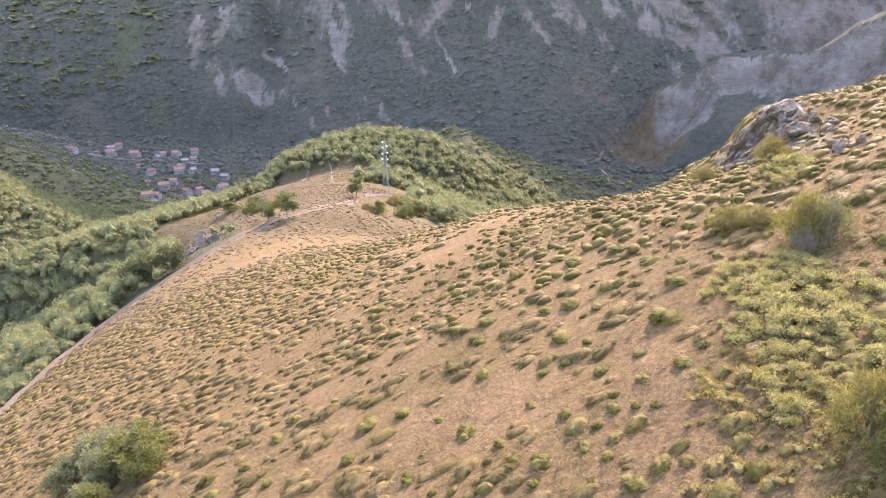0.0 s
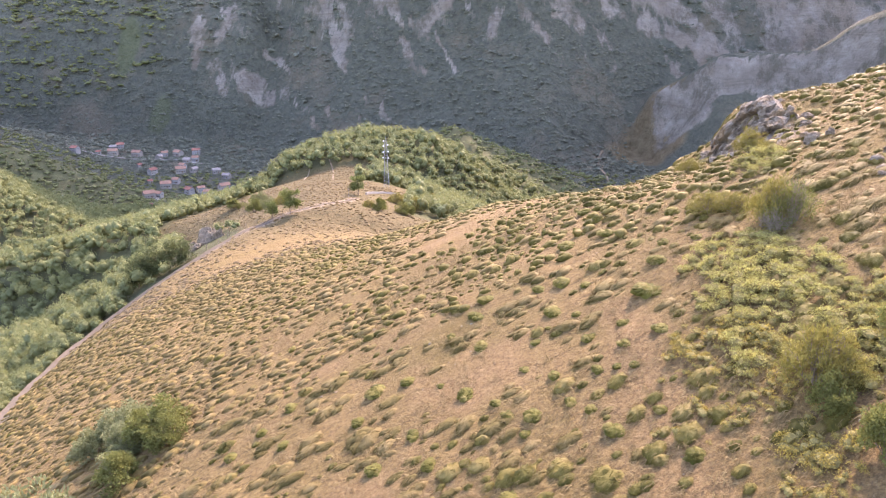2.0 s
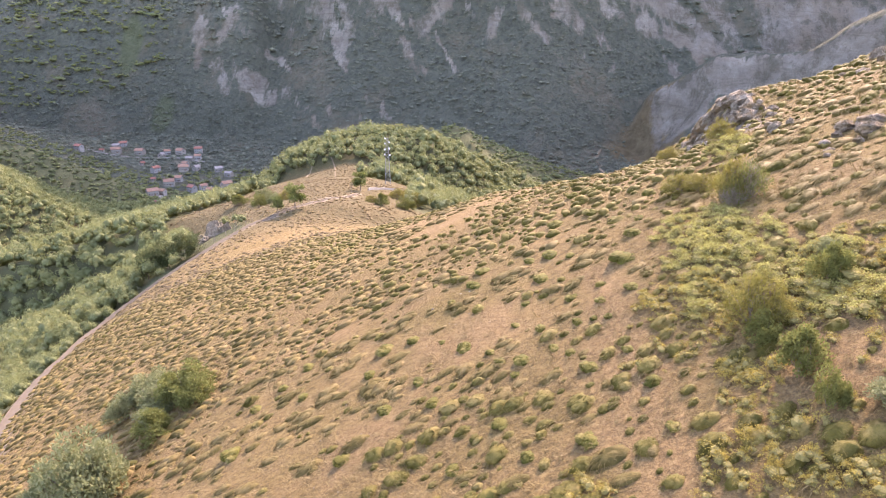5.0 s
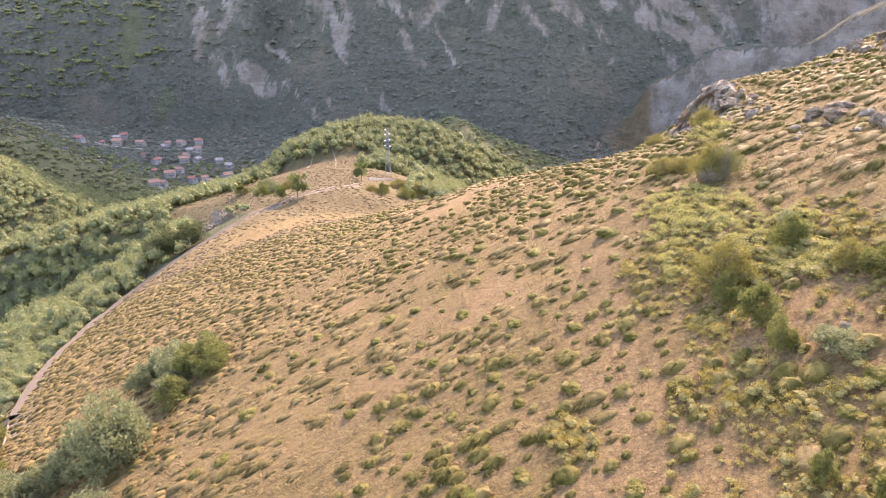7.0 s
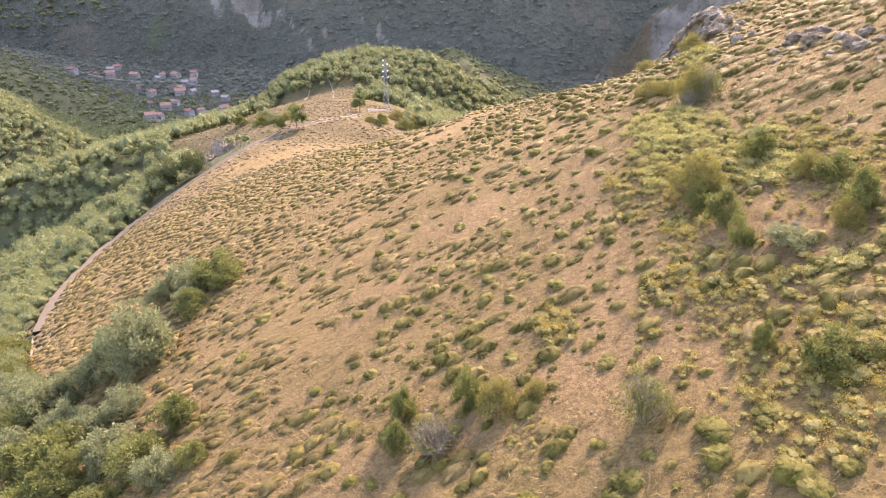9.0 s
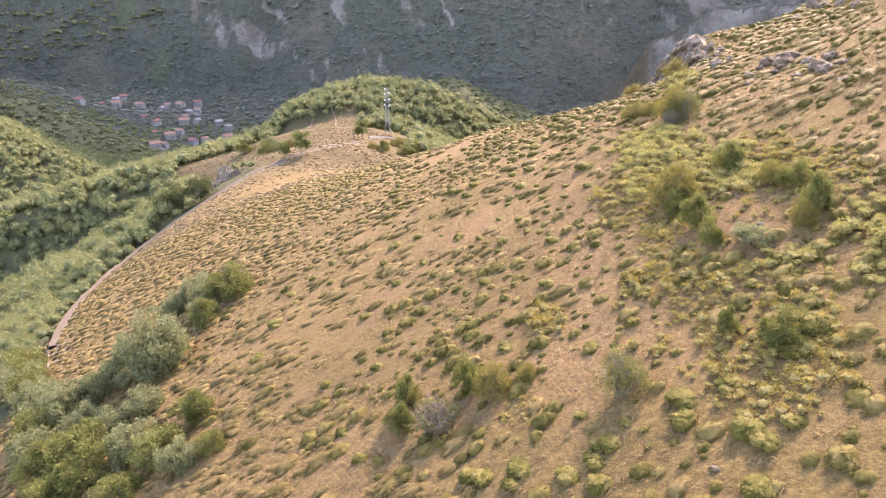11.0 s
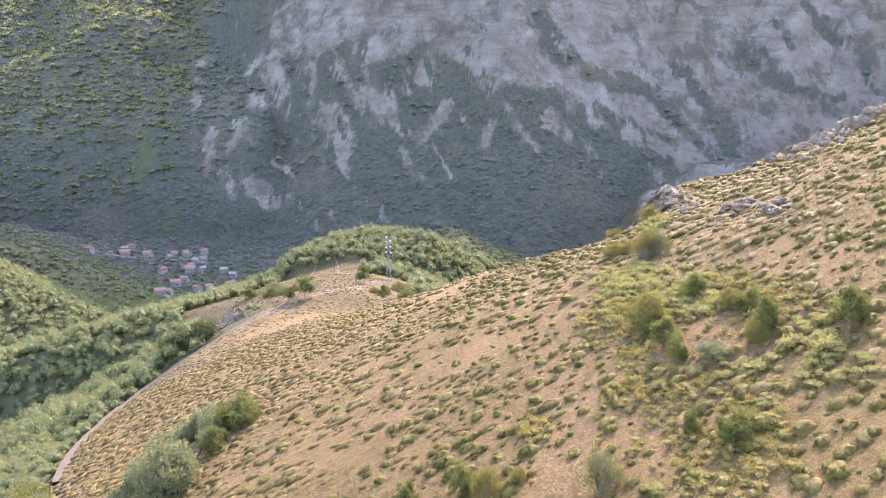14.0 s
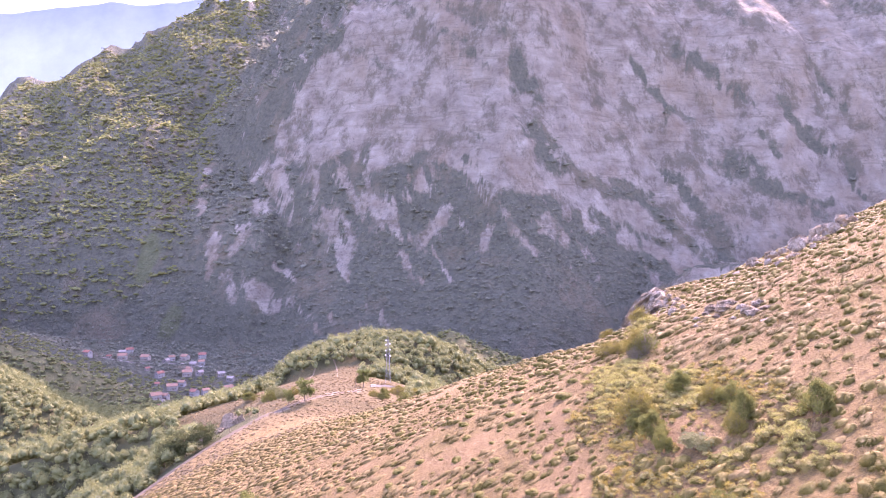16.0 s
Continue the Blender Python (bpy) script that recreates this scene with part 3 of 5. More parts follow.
def rock_share(x, y, z, steep):
    """Bare limestone on the massif and the rib: a scalloped wall over ribbed slopes, with wooded gullies that dip to the east."""
    far = np.maximum(y + 40, 300)
    u, v = 100 * x / far, 100 * (z - 130) / far
    u, v = u + 1.7 * fbm(x, z, 52, 6, 81, 0.66), v + 1.7 * fbm(x + 700, z, 52, 6, 82, 0.66)
    foot = np.interp(u, *zip(*((-27.6, 7.8), (-24.4, 10.9), (-20.5, 12.5), (-16.5, 11.7), (-12.5, 13.3), (-9.3, 11.0), (-6.1, 11.4), (-2.9, 12.5), (1.9, 11.4), (5.8, 9.6), (9.8, 7.8), (14.6, 8.2), (18.6, 5.1), (22.6, 3.5), (26.6, 1.1), (33.7, -2.5), (41.7, -4.5), (63.1, -4.9))))
    wall = smooth(-1.2, 0.9, v - foot) * smooth(-0.8, 0.8, u + 27.0 - 0.63 * (v - 9.4))
    wall = wall * (1 - 0.9 * strokes(u, v, GULLIES) * smooth(-0.9, 0.0, fbm(x, z, 30, 5, 88, 0.65))) * (1 - 0.55 * smooth(0.35, 0.6, fbm((x * 0.8 - z * 0.6) * 0.22, x * 0.6 + z * 0.8, 46, 5, 83, 0.6) + 0.22 * smooth(15, 40, u)))
    ribs = 0.85 * np.maximum(strokes(u, v, RIBS), strokes(u, v, SLABS)) * smooth(-0.7, 0.3, fbm(x + 0.3 * z, z * 0.4, 14, 4, 84, 0.65))
    streaks = 0.5 * smooth(0.3, 0.55, fbm(x + 0.45 * z, z * 0.2, 15, 4, 83, 0.6)) * smooth(-18, -4, v - foot) * smooth(30, 80, z) * smooth(-31, -26, u)
    massif = np.maximum(wall, np.maximum(ribs, streaks)) * smooth(0, 30, y + 0.42 * np.maximum(x - 238, 0) - 790)
    rib = smooth(222, 240, x) * smooth(0, 20, y + 0.42 * (x - 238) - 735) * smooth(70, 30, y + 0.42 * (x - 238) - 775) * smooth(0.75, 1.3, steep + 0.3 * fbm(x, z, 20, 3, 87))
    return np.maximum(massif, rib)


line = along(TRACK, 2.0)
near_track = np.full(XX.shape, 99.0)
box = (XX > -110) & (XX < -25) & (YY > 55) & (YY < 275)
near_track[box] = from_line(XX[box], YY[box], line)
MASKS = {
    "wood": woods(XX, YY) * smooth(-0.4, 0.4, 1 + fbm(XX, YY, 30, 3, 71)),
    "track": smooth(2.5, 1.8, near_track),
    "green": np.maximum(0.75 * smooth(-0.1, 0.7, fbm(XX, YY, 16, 4, 51) + 0.006 * (XX - 15)), 0.85 * smooth(215, 240, YY)),
    "meadow": smooth(175, 225, YY) * smooth(520, 480, YY),
    "bare": bare_ground(XX, YY) * smooth(130, 80, YY),
}
gy, gx = np.gradient(ZZ, GY, GX)
steep = np.hypot(gx, gy)
MASKS["crag"] = smooth(1.1, 0.75, np.hypot((XX - 0.3 * np.clip(YY - 74, 0, 40) - 32) / 3.2, (YY - 73) / 11) + 0.3 * fbm(XX, YY, 4, 3, 77))
MASKS["rock"] = rock_share(XX, YY, ZZ, steep)
MASKS["field"] = np.maximum(smooth(1.1, 0.8, np.hypot((XX + 401) / 16, (YY - 935) / 28) + 0.3 * fbm(XX, YY, 20, 3, 88)), 0.8 * smooth(1.1, 0.8, np.hypot((XX + 345) / 14, (YY - 870) / 14) + 0.3 * fbm(XX, YY, 20, 3, 89)))
MASKS["heath"] = smooth(1.15, 0.8, np.hypot((XX - 225) / 38, (YY - 765) / 36) + 0.25 * fbm(XX, YY, 25, 3, 90))


def sheet(name, rows, mat):
    xs, ys, zs = XX[rows], YY[rows], ZZ[rows]
    h, w = xs.shape
    i = np.arange(h * w).reshape(h, w)
    quads = np.stack([i[:-1, :-1], i[:-1, 1:], i[1:, 1:], i[1:, :-1]], -1).reshape(-1, 4)
    me = mesh_from(name, np.stack([xs, ys, zs], -1).reshape(-1, 3), quads, [mat], True)
    for key, value in MASKS.items():
        me.attributes.new(key, "FLOAT", "POINT").data.foreach_set("value", value[rows].astype(np.float32).ravel())
    return new(name, me)


tagged(sheet("ground", slice(0, SPLIT + 1), GROUND), "dry straw-coloured hillside grass running down into a wooded valley", "ground", "", "structure")
tagged(sheet("mountain_1", slice(SPLIT, None), MOUNTAIN), "grey limestone massif with dark wooded ledges in shade", "mountain", "", "structure")


# ---- pale ranges far behind ---------------------------------------------------------
def far_range(name, label, stations, distance, mat, seed):
    """A distant skyline: side (x over y) and height (z over y) at stations."""
    side = np.linspace(stations[0][0], stations[-1][0], 160)
    top = curve(side, *stations) + 0.006 * fbm(side * 1000, side * 0, 60, 5, seed)
    v, n = [], len(side)
    for k, (depth, share) in enumerate(((-500, 0.0), (-250, 0.45), (0, 1.0), (200, 0.6))):
        y = np.full(n, distance + depth)
        v.append(np.stack([side * distance, y, 130 + top * distance * share], -1))
    i = np.arange(4 * n).reshape(4, n)
    q = np.stack([i[:-1, :-1], i[:-1, 1:], i[1:, 1:], i[1:, :-1]], -1).reshape(-1, 4)
    return tagged(new(name, mesh_from(name, np.concatenate(v), q, [mat], True)), label, "mountain", "", "structure")


# the haze over the far ranges is mixed into their slope colour
HAZY = plain("hazed_slopes", (0.26, 0.29, 0.30), (0.34, 0.37, 0.38), 0.004, 1.0, 0.1)
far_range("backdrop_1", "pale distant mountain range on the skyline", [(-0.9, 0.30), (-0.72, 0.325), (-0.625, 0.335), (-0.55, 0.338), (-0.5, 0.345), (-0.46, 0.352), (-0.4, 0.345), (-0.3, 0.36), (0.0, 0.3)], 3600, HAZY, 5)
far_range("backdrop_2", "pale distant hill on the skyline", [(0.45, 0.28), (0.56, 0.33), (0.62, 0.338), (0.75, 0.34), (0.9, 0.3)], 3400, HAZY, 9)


# ---- woodland ------------------------------------------------------------------
def spread(rng, x0, x1, y0, y1, gap, keep):
    """Jittered places, thinned by keep(x, y) from 0 to 1."""
    x, y = np.meshgrid(np.arange(x0, x1, gap), np.arange(y0, y1, gap))
    x, y = x.ravel() + rng.uniform(-0.5, 0.5, x.size) * gap, y.ravel() + rng.uniform(-0.5, 0.5, x.size) * gap
    ok = rng.random(x.size) < keep(x, y)
    return x[ok], y[ok]


rng = np.random.default_rng(3)
close_crowns = [crown(rng, 16, 640, (0.9, 0.9, 0.85), (0.095, 0.072), cores=9) for _ in range(4)]
near_crowns = [crown(rng, 11, 240, (0.9, 0.9, 0.85), (0.13, 0.1), cores=6) for _ in range(6)]
mid_crowns = [crown(rng, 8, 72, (0.9, 0.9, 0.85), (0.19, 0.15), cores=4) for _ in range(6)]
far_crowns = [crown(rng, 3, 9, (0.8, 0.8, 0.7), (0.4, 0.32), cores=2) for _ in range(5)]


def in_view(x, y, near):
    return (abs(x) < 0.72 * (y + 60)) & (y > near)


x, y = spread(rng, -420, 150, 40, 560, 4.9, lambda x, y: (woods(x, y) > 0.5) * in_view(x, y, 40) * (x < 150) * 0.95 * ~((x > -30) & (y < 262)))
ok = np.hypot((x + 83) / 17, (y - 214) / 15) > 1
x, y = x[ok], y[ok]
past_edge = np.interp(y, (60, 80, 114, 140, 168, 181, 190, 195, 210, 219, 245), (-58, -68, -83, -92, -98, -95, -84, -76, -69, -64, -80)) - x
small = np.where(y < 245, 0.5 + 0.5 * smooth(4, 26, past_edge), 1.0)
s = rng.uniform(3.0, 5.4, len(x)) * small
for take, shapes in ((y < 150, close_crowns), ((y >= 150) & (y < 290), near_crowns), (y >= 290, mid_crowns)):
    scatter("woodland", shapes, WOODLAND, x[take], y[take], s[take], s[take] * rng.uniform(1.0, 1.35, take.sum()), rng, 0.15, 0.1, "sunlit broadleaf woodland on the valley slopes", "woodland")


VILLAGE = [(-274, 780), (-377, 720), (-368, 803), (-237, 645), (-292, 700), (-358, 762), (-336, 771), (-262, 655), (-260, 609), (-292, 774), (-208, 657), (-266, 707), (-308, 776), (-268, 719), (-258, 670), (-254, 616), (-228, 650), (-265, 750), (-219, 642), (-229, 703), (-214, 687), (-253, 708), (-370, 789), (-309, 762), (-272, 744), (-369, 752), (-314, 722), (-243, 574), (-282, 668)]


def homes_clear(x, y):
    ok = np.ones(np.shape(x), bool)
    for hx, hy in VILLAGE:
        ok &= np.hypot((x - hx), (y - hy + 4) * 0.7) > 6.5
    return ok


def MASKED(x, y):
    a = 1.15 - np.hypot((x + 401) / 16, (y - 935) / 28)
    b = 1.15 - np.hypot((x - 225) / 38, (y - 765) / 36)
    return np.maximum(a, b)


tiny_crowns = [crown(rng, 2, 4, (0.55, 0.55, 0.7), (0.6, 0.45), cores=1) for _ in range(8)]
x, y = spread(rng, -900, 700, 520, 900, 6.1, lambda x, y: in_view(x, y, 520) * ~((y < 560) & (x > -420) & (x < 150)) * 0.9)
gz = ground_z(x, y)
st = np.hypot(ground_z(x + 4, y) - gz, ground_z(x, y + 4) - gz) / 4
bare_rock = rock_share(x, y, gz, st)
ok = (bare_rock < 0.35) & (MASKED(x, y) < 0.4) & homes_clear(x, y) & ~((x > 215) & (abs(y + 0.42 * (x - 238) - 775) < 60))
x, y = x[ok], y[ok]
s = np.clip(np.exp(rng.normal(1.28, 0.28, len(x))), 2.0, 6.0)
# haze-tinted leaf colour beyond 700 m, plain woodland colour nearer
for take, mat, label in ((y >= 700, HAZY_WOOD, "dark shaded woodland below the cliffs"), (y < 700, WOODLAND, "broadleaf woodland round the valley village")):
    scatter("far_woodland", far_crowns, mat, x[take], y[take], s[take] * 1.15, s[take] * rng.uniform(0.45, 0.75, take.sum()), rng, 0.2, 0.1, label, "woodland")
x, y = spread(rng, -1400, 760, 900, 2000, 9.2, lambda x, y: in_view(x, y, 900) * ((x < -150) | (y < 1250)) * (np.hypot(x, y) < 2350))
gz = ground_z(x, y)
st = np.hypot(ground_z(x + 4, y) - gz, ground_z(x, y + 4) - gz) / 4
ok = (rock_share(x, y, gz, st) < 0.35) & (MASKED(x, y) < 0.4) & (st < 2.2) & ~((x > 215) & (abs(y + 0.42 * (x - 238) - 775) < 60))
x, y = x[ok], y[ok]
s = np.clip(np.exp(rng.normal(1.75, 0.32, len(x))), 3.0, 9.5)
# leaf colour follows the light: hazed on the massif, greener on the sunlit flank
for take, mat, label in ((x >= -260 - 0.1 * y, HAZY_WOOD, "woodland on the ledges and gullies of the massif"), (x < -260 - 0.1 * y, WOODLAND, "broadleaf woodland on the western flank of the valley")):
    broad = s[take] * (1.2 if mat is HAZY_WOOD else 1.45)
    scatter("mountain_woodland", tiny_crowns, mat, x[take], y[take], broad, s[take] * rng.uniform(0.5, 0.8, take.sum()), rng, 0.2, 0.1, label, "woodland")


# ---- gorse cushions on the slope -------------------------------------------------
FINE_GORSE = tuft_material("fine_gorse", (0.078, 0.076, 0.012), (0.125, 0.114, 0.019), (0.172, 0.147, 0.031), (0.25, 0.20, 0.062))
# x, y, radius of the cushions that stand out
BROAD = [
    (8.5, 46.1, 1.2), (7.8, 44.0, 0.4), (8.1, 51.3, 0.9), (15.0, 57.2, 1.1), (20.1, 55.8, 1.1), (11.7, 58.7, 1.3), (5.7, 39.7, 0.6), (-0.2, 42.6, 0.5),
    (5.6, 34.1, 0.9), (8.7, 32.4, 0.6), (11.7, 34.6, 0.5), (13.9, 36.9, 0.8), (0.7, 49.5, 0.6), (-15.2, 47.7, 0.8), (-6.4, 42.8, 0.8),
    (19.1, 43.5, 0.9), (12.3, 21.0, 0.7), (4.8, 23.7, 0.7), (-7.5, 15.3, 0.8), (-4.5, 10.4, 0.7), (9.9, 4.8, 0.5), (15.2, 4.7, 0.9), (15.1, 2.1, 0.7),
    (-4.5, 35.8, 0.9), (9.5, 29.6, 0.9), (-9.8, 22.6, 0.9),
]
ROUND = [
    (10.0, 50.6, 1.3), (6.8, 42.8, 0.6), (14.7, 42.5, 1.5), (13.1, 61.9, 0.6), (17.6, 49.4, 0.8), (10.1, 40.2, 0.7), (7.3, 37.2, 0.7),
    (3.5, 37.1, 0.6), (5.0, 32.8, 0.5), (11.9, 29.7, 0.6), (12.3, 40.0, 0.7), (2.9, 51.2, 0.9), (-0.9, 55.4, 0.5), (-12.6, 44.4, 0.9),
    (-2.0, 37.6, 0.7), (-17.4, 46.1, 1.0), (12.4, 25.6, 0.8), (4.4, 16.7, 0.8), (-2.5, 23.3, 0.6), (9.5, 12.4, 0.8), (7.9, 6.6, 0.6), (13.0, 4.9, 1.3),
    (17.1, 3.2, 0.5), (-7.2, 31.6, 0.9), (3.6, 27.8, 1.0), (-18.4, 33.1, 1.1),
]
LOW = [
    (9.9, 44.1, 0.6), (11.3, 48.3, 0.7), (16.3, 46.4, 1.1), (14.8, 66.7, 1.1), (19.5, 47.6, 0.7), (9.7, 35.8, 0.6), (1.6, 39.9, 1.1), (4.1, 35.2, 0.7),
    (7.8, 33.9, 0.6), (10.8, 35.2, 0.5), (11.7, 37.1, 0.7), (3.9, 53.5, 1.1), (3.0, 46.0, 1.0), (-13.2, 50.0, 1.0), (-5.3, 46.2, 1.2),
    (-2.7, 45.5, 1.0), (8.1, 22.7, 1.0), (-5.4, 21.6, 0.8), (-5.7, 11.2, 0.8), (19.2, 12.1, 0.8), (8.5, 3.9, 0.8), (12.7, 3.4, 1.1), (16.7, 0.8, 0.5),
    (-0.9, 33.8, 0.8), (0.5, 25.7, 0.8), (-17.7, 39.3, 1.2),
]

MOSSY = [
    (2.3, 5.1, 1.0), (4.3, 4.6, 1.1), (6.6, 2.9, 1.0), (8.0, 3.1, 0.9), (9.0, 3.8, 0.9), (15.1, 0.9, 1.3), (14.2, -2.3, 1.2), (18.8, 5.6, 1.4), (20.7, 6.4, 1.4), (21.5, 13.2, 1.1), (15.6, 4.7, 0.9), (8.0, 1.4, 1.0), (15.5, -0.1, 1.0), (3.6, 3.9, 0.9), (21.0, 8.3, 0.9), (16.9, 0.4, 0.8), (9.6, 12.6, 0.8), (1.4, 5.6, 0.9),
]


def dome(rng, sides, rings, high=0.78, rough=0.14):
    """A low mound about 0.9 in radius, steep at its foot."""
    v, f = [], []
    for k in range(rings):
        e = 1.4 * k / rings
        for j in range(sides):
            a = 2 * np.pi * (j + 0.5 * k) / sides
            r = 0.88 * np.cos(e) * (1 + rng.normal(0, rough))
            v.append((r * np.cos(a), r * np.sin(a), high * np.sin(e) * (1 + rng.normal(0, rough)) - (0.45 if k == 0 else 0)))
    v.append((0, 0, high))
    for k in range(rings - 1):
        for j in range(sides):
            p, q = k * sides + j, k * sides + (j + 1) % sides
            f += [(p, q, q + sides), (p, q + sides, p + sides)]
    f += [((rings - 1) * sides + j, (rings - 1) * sides + (j + 1) % sides, rings * sides) for j in range(sides)]
    return np.array(v), np.array(f)


def mop(rng, sides, rings, blades, width, high=0.78, reach=(0.35, 0.9), comb=0.35):
    """A shaggy cushion: fine blades that hang over a mound from its crown, most of them towards +x."""
    core = dome(rng, sides, rings, high)
    phi, start = rng.uniform(0, 2 * np.pi, blades), np.arccos(rng.uniform(0.12, 1.0, blades))
    run, wide = rng.uniform(*reach, blades), width * rng.uniform(0.6, 1.4, blades)

    def over(theta, lift):
        theta = np.minimum(theta, 1.75)
        r = (0.92 + lift) * np.sin(theta)
        return np.stack([r * np.cos(phi) + comb * 0.25 * theta, r * np.sin(phi), (high + lift) * np.cos(theta)], -1)

    p0, p1, p2 = over(start, 0.0), over(start + run * 0.5, 0.10 * rng.uniform(0.4, 1.6, blades)), over(start + run, 0.16 * rng.uniform(0.0, 1.6, blades))
    side = np.stack([-np.sin(phi), np.cos(phi), rng.normal(0, 0.5, blades)], -1) * wide[:, None]
    v = np.stack([p0 - side, p0 + side, p1 - side, p1 + side, p2], 1).reshape(-1, 3)
    b = np.arange(blades)[:, None] * 5
    return join([core, (v, np.concatenate([b + [0, 1, 3], b + [0, 3, 2], b + [2, 3, 4]]))])


def fine_cushion(rng):
    """A dense low mound of gorse in several shaggy lobes, about 1 in radius."""
    pieces = []
    for k in range(6):
        a, r = 1.05 * k + rng.uniform(-0.4, 0.4), (0.0 if k == 0 else rng.uniform(0.35, 0.6))
        size = rng.uniform(0.36, 0.6) if k else 0.68
        v, f = mop(rng, 14, 5, 150, 0.016, 0.8, (0.12, 0.35), 0.1)
        pieces.append((v * (size, size, size * rng.uniform(0.8, 1.05)) + (r * np.cos(a), r * np.sin(a), 0.0), f))
    return join(pieces)


for spots, label in ((BROAD, "broad green gorse cushion on dry ground"), (ROUND, "rounded green gorse cushion in the dry grass"), (LOW, "low mossy-looking gorse cushion on the slope"), (MOSSY, "large yellow-green gorse cushion on bare ground")):
    shapes = [mesh_from("gorse_cushion", *fine_cushion(rng), [FINE_GORSE], True) for _ in range(3)]
    for k, (x, y, r) in enumerate(spots):
        ob = tagged(new("gorse_cushion", shapes[k % 3]), label, "gorse", "gorse cushions")
        ob.matrix_basis = set_down(x, y, r * 0.95, r * rng.uniform(0.55, 0.85), rng.uniform(0, 360), 0.06 * r)


ALL_SPOTS = np.array(BROAD + ROUND + LOW + MOSSY)


def clear_of_spots(x, y):
    ok = np.ones(np.shape(x), bool)
    for cx, cy, r in ALL_SPOTS:
        ok &= np.hypot(x - cx, y - cy) > r * 1.1 + 0.35
    return ok


def in_sight(x, y):
    return (abs(x - 2) < np.maximum(0.72 * (y + 52), 28)) & (y < 230)


def slope_keep(x, y):
    patchy = 0.76 + 0.65 * fbm(x, y, 9, 3, 91) - 0.55 * bare_ground(x, y) + 0.5 * smooth(10, 28, x) + 0.25 * smooth(-8, -30, x)
    return (1 - woods(x, y)) * np.clip(patchy, 0.05, 0.97) * in_sight(x, y) * clear_of_spots(x, y)


# cushions and tussocks stand closer and smaller on the far grassy flank
mops = [mop(rng, 13, 4, 110, 0.016, 0.72, (0.15, 0.5), 0.2) for _ in range(8)]
flat_mops = [mop(rng, 12, 4, 120, 0.016, 0.55, (0.3, 0.8), 0.5) for _ in range(8)]
small_mops = [mop(rng, 7, 3, 7, 0.03, 0.75, (0.15, 0.5), 0.2) for _ in range(8)]
small_flat = [mop(rng, 7, 3, 9, 0.03, 0.6, (0.3, 0.8), 0.5) for _ in range(8)]
for near in (True, False):
    x, y = spread(rng, -100, 95, -46, 155, 1.16 if near else 1.02, slope_keep)
    close = (y < 52) & (x > -22)
    x, y = x[close == near], y[close == near]
    s = np.clip(np.exp(rng.normal(-1.06, 0.45, len(x))), 0.12, 0.66)
    green_part = rng.random(len(x)) < np.clip(0.42 + 0.7 * fbm(x, y, 20, 2, 95) + 0.018 * x, 0.08, 0.9)
    for name, shapes, mat, take, label, size, comb in (
            ("gorse_cushions", mops if near else small_mops, GORSE, green_part, "low green gorse cushions dotted over the dry slope", 1.12, 0.15),
            ("dry_tussocks", flat_mops if near else small_flat, TUSSOCK, ~green_part, "yellowed grass tussocks combed down the dry slope", 1.2, 0.55)):
        scatter(name, shapes, mat, x[take], y[take], size * s[take], size * s[take] * rng.uniform(0.85, 1.25, take.sum()), rng, 0.1, 0.1, label, "tussock", True, comb)
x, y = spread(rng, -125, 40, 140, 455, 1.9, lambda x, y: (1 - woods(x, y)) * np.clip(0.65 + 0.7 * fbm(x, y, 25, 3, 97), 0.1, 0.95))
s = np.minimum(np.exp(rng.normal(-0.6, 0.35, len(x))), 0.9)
# the mound under the blades takes the painted shade colour
scatter("far_tussocks", [mop(rng, 6, 2, 6, 0.14, 0.6, (0.5, 1.2), 0.9) for _ in range(6)], TUSSOCK, x, y, s, s, rng, 0.12, 0.1, "small tussocks on the far flank", "tussock", False, 0.08, TUFT_SHADE, 18)


# ---- combed dry grass --------------------------------------------------------------
def grass_tuft(rng, blades=10):
    """Blades that arch over towards +x."""
    v, f = [], []
    for k in range(blades):
        b = rng.normal(0, 0.45, 2)
        h, reach, w = rng.uniform(0.15, 0.45), rng.uniform(0.3, 0.9), rng.uniform(0.016, 0.036)
        d = np.array([1, rng.normal(0, 0.3)])
        d /= np.hypot(*d)
        side = np.array([-d[1], d[0]]) * w
        p0, p1, p2 = b, b + d * reach * 0.4, b + d * reach
        n = len(v)
        v += [(*(p0 - side), 0), (*(p0 + side), 0), (*(p1 - side), h), (*(p1 + side), h), (*p2, h * 0.45)]
        f += [(n, n + 1, n + 3), (n, n + 3, n + 2), (n + 2, n + 3, n + 4)]
    return np.array(v), np.array(f)


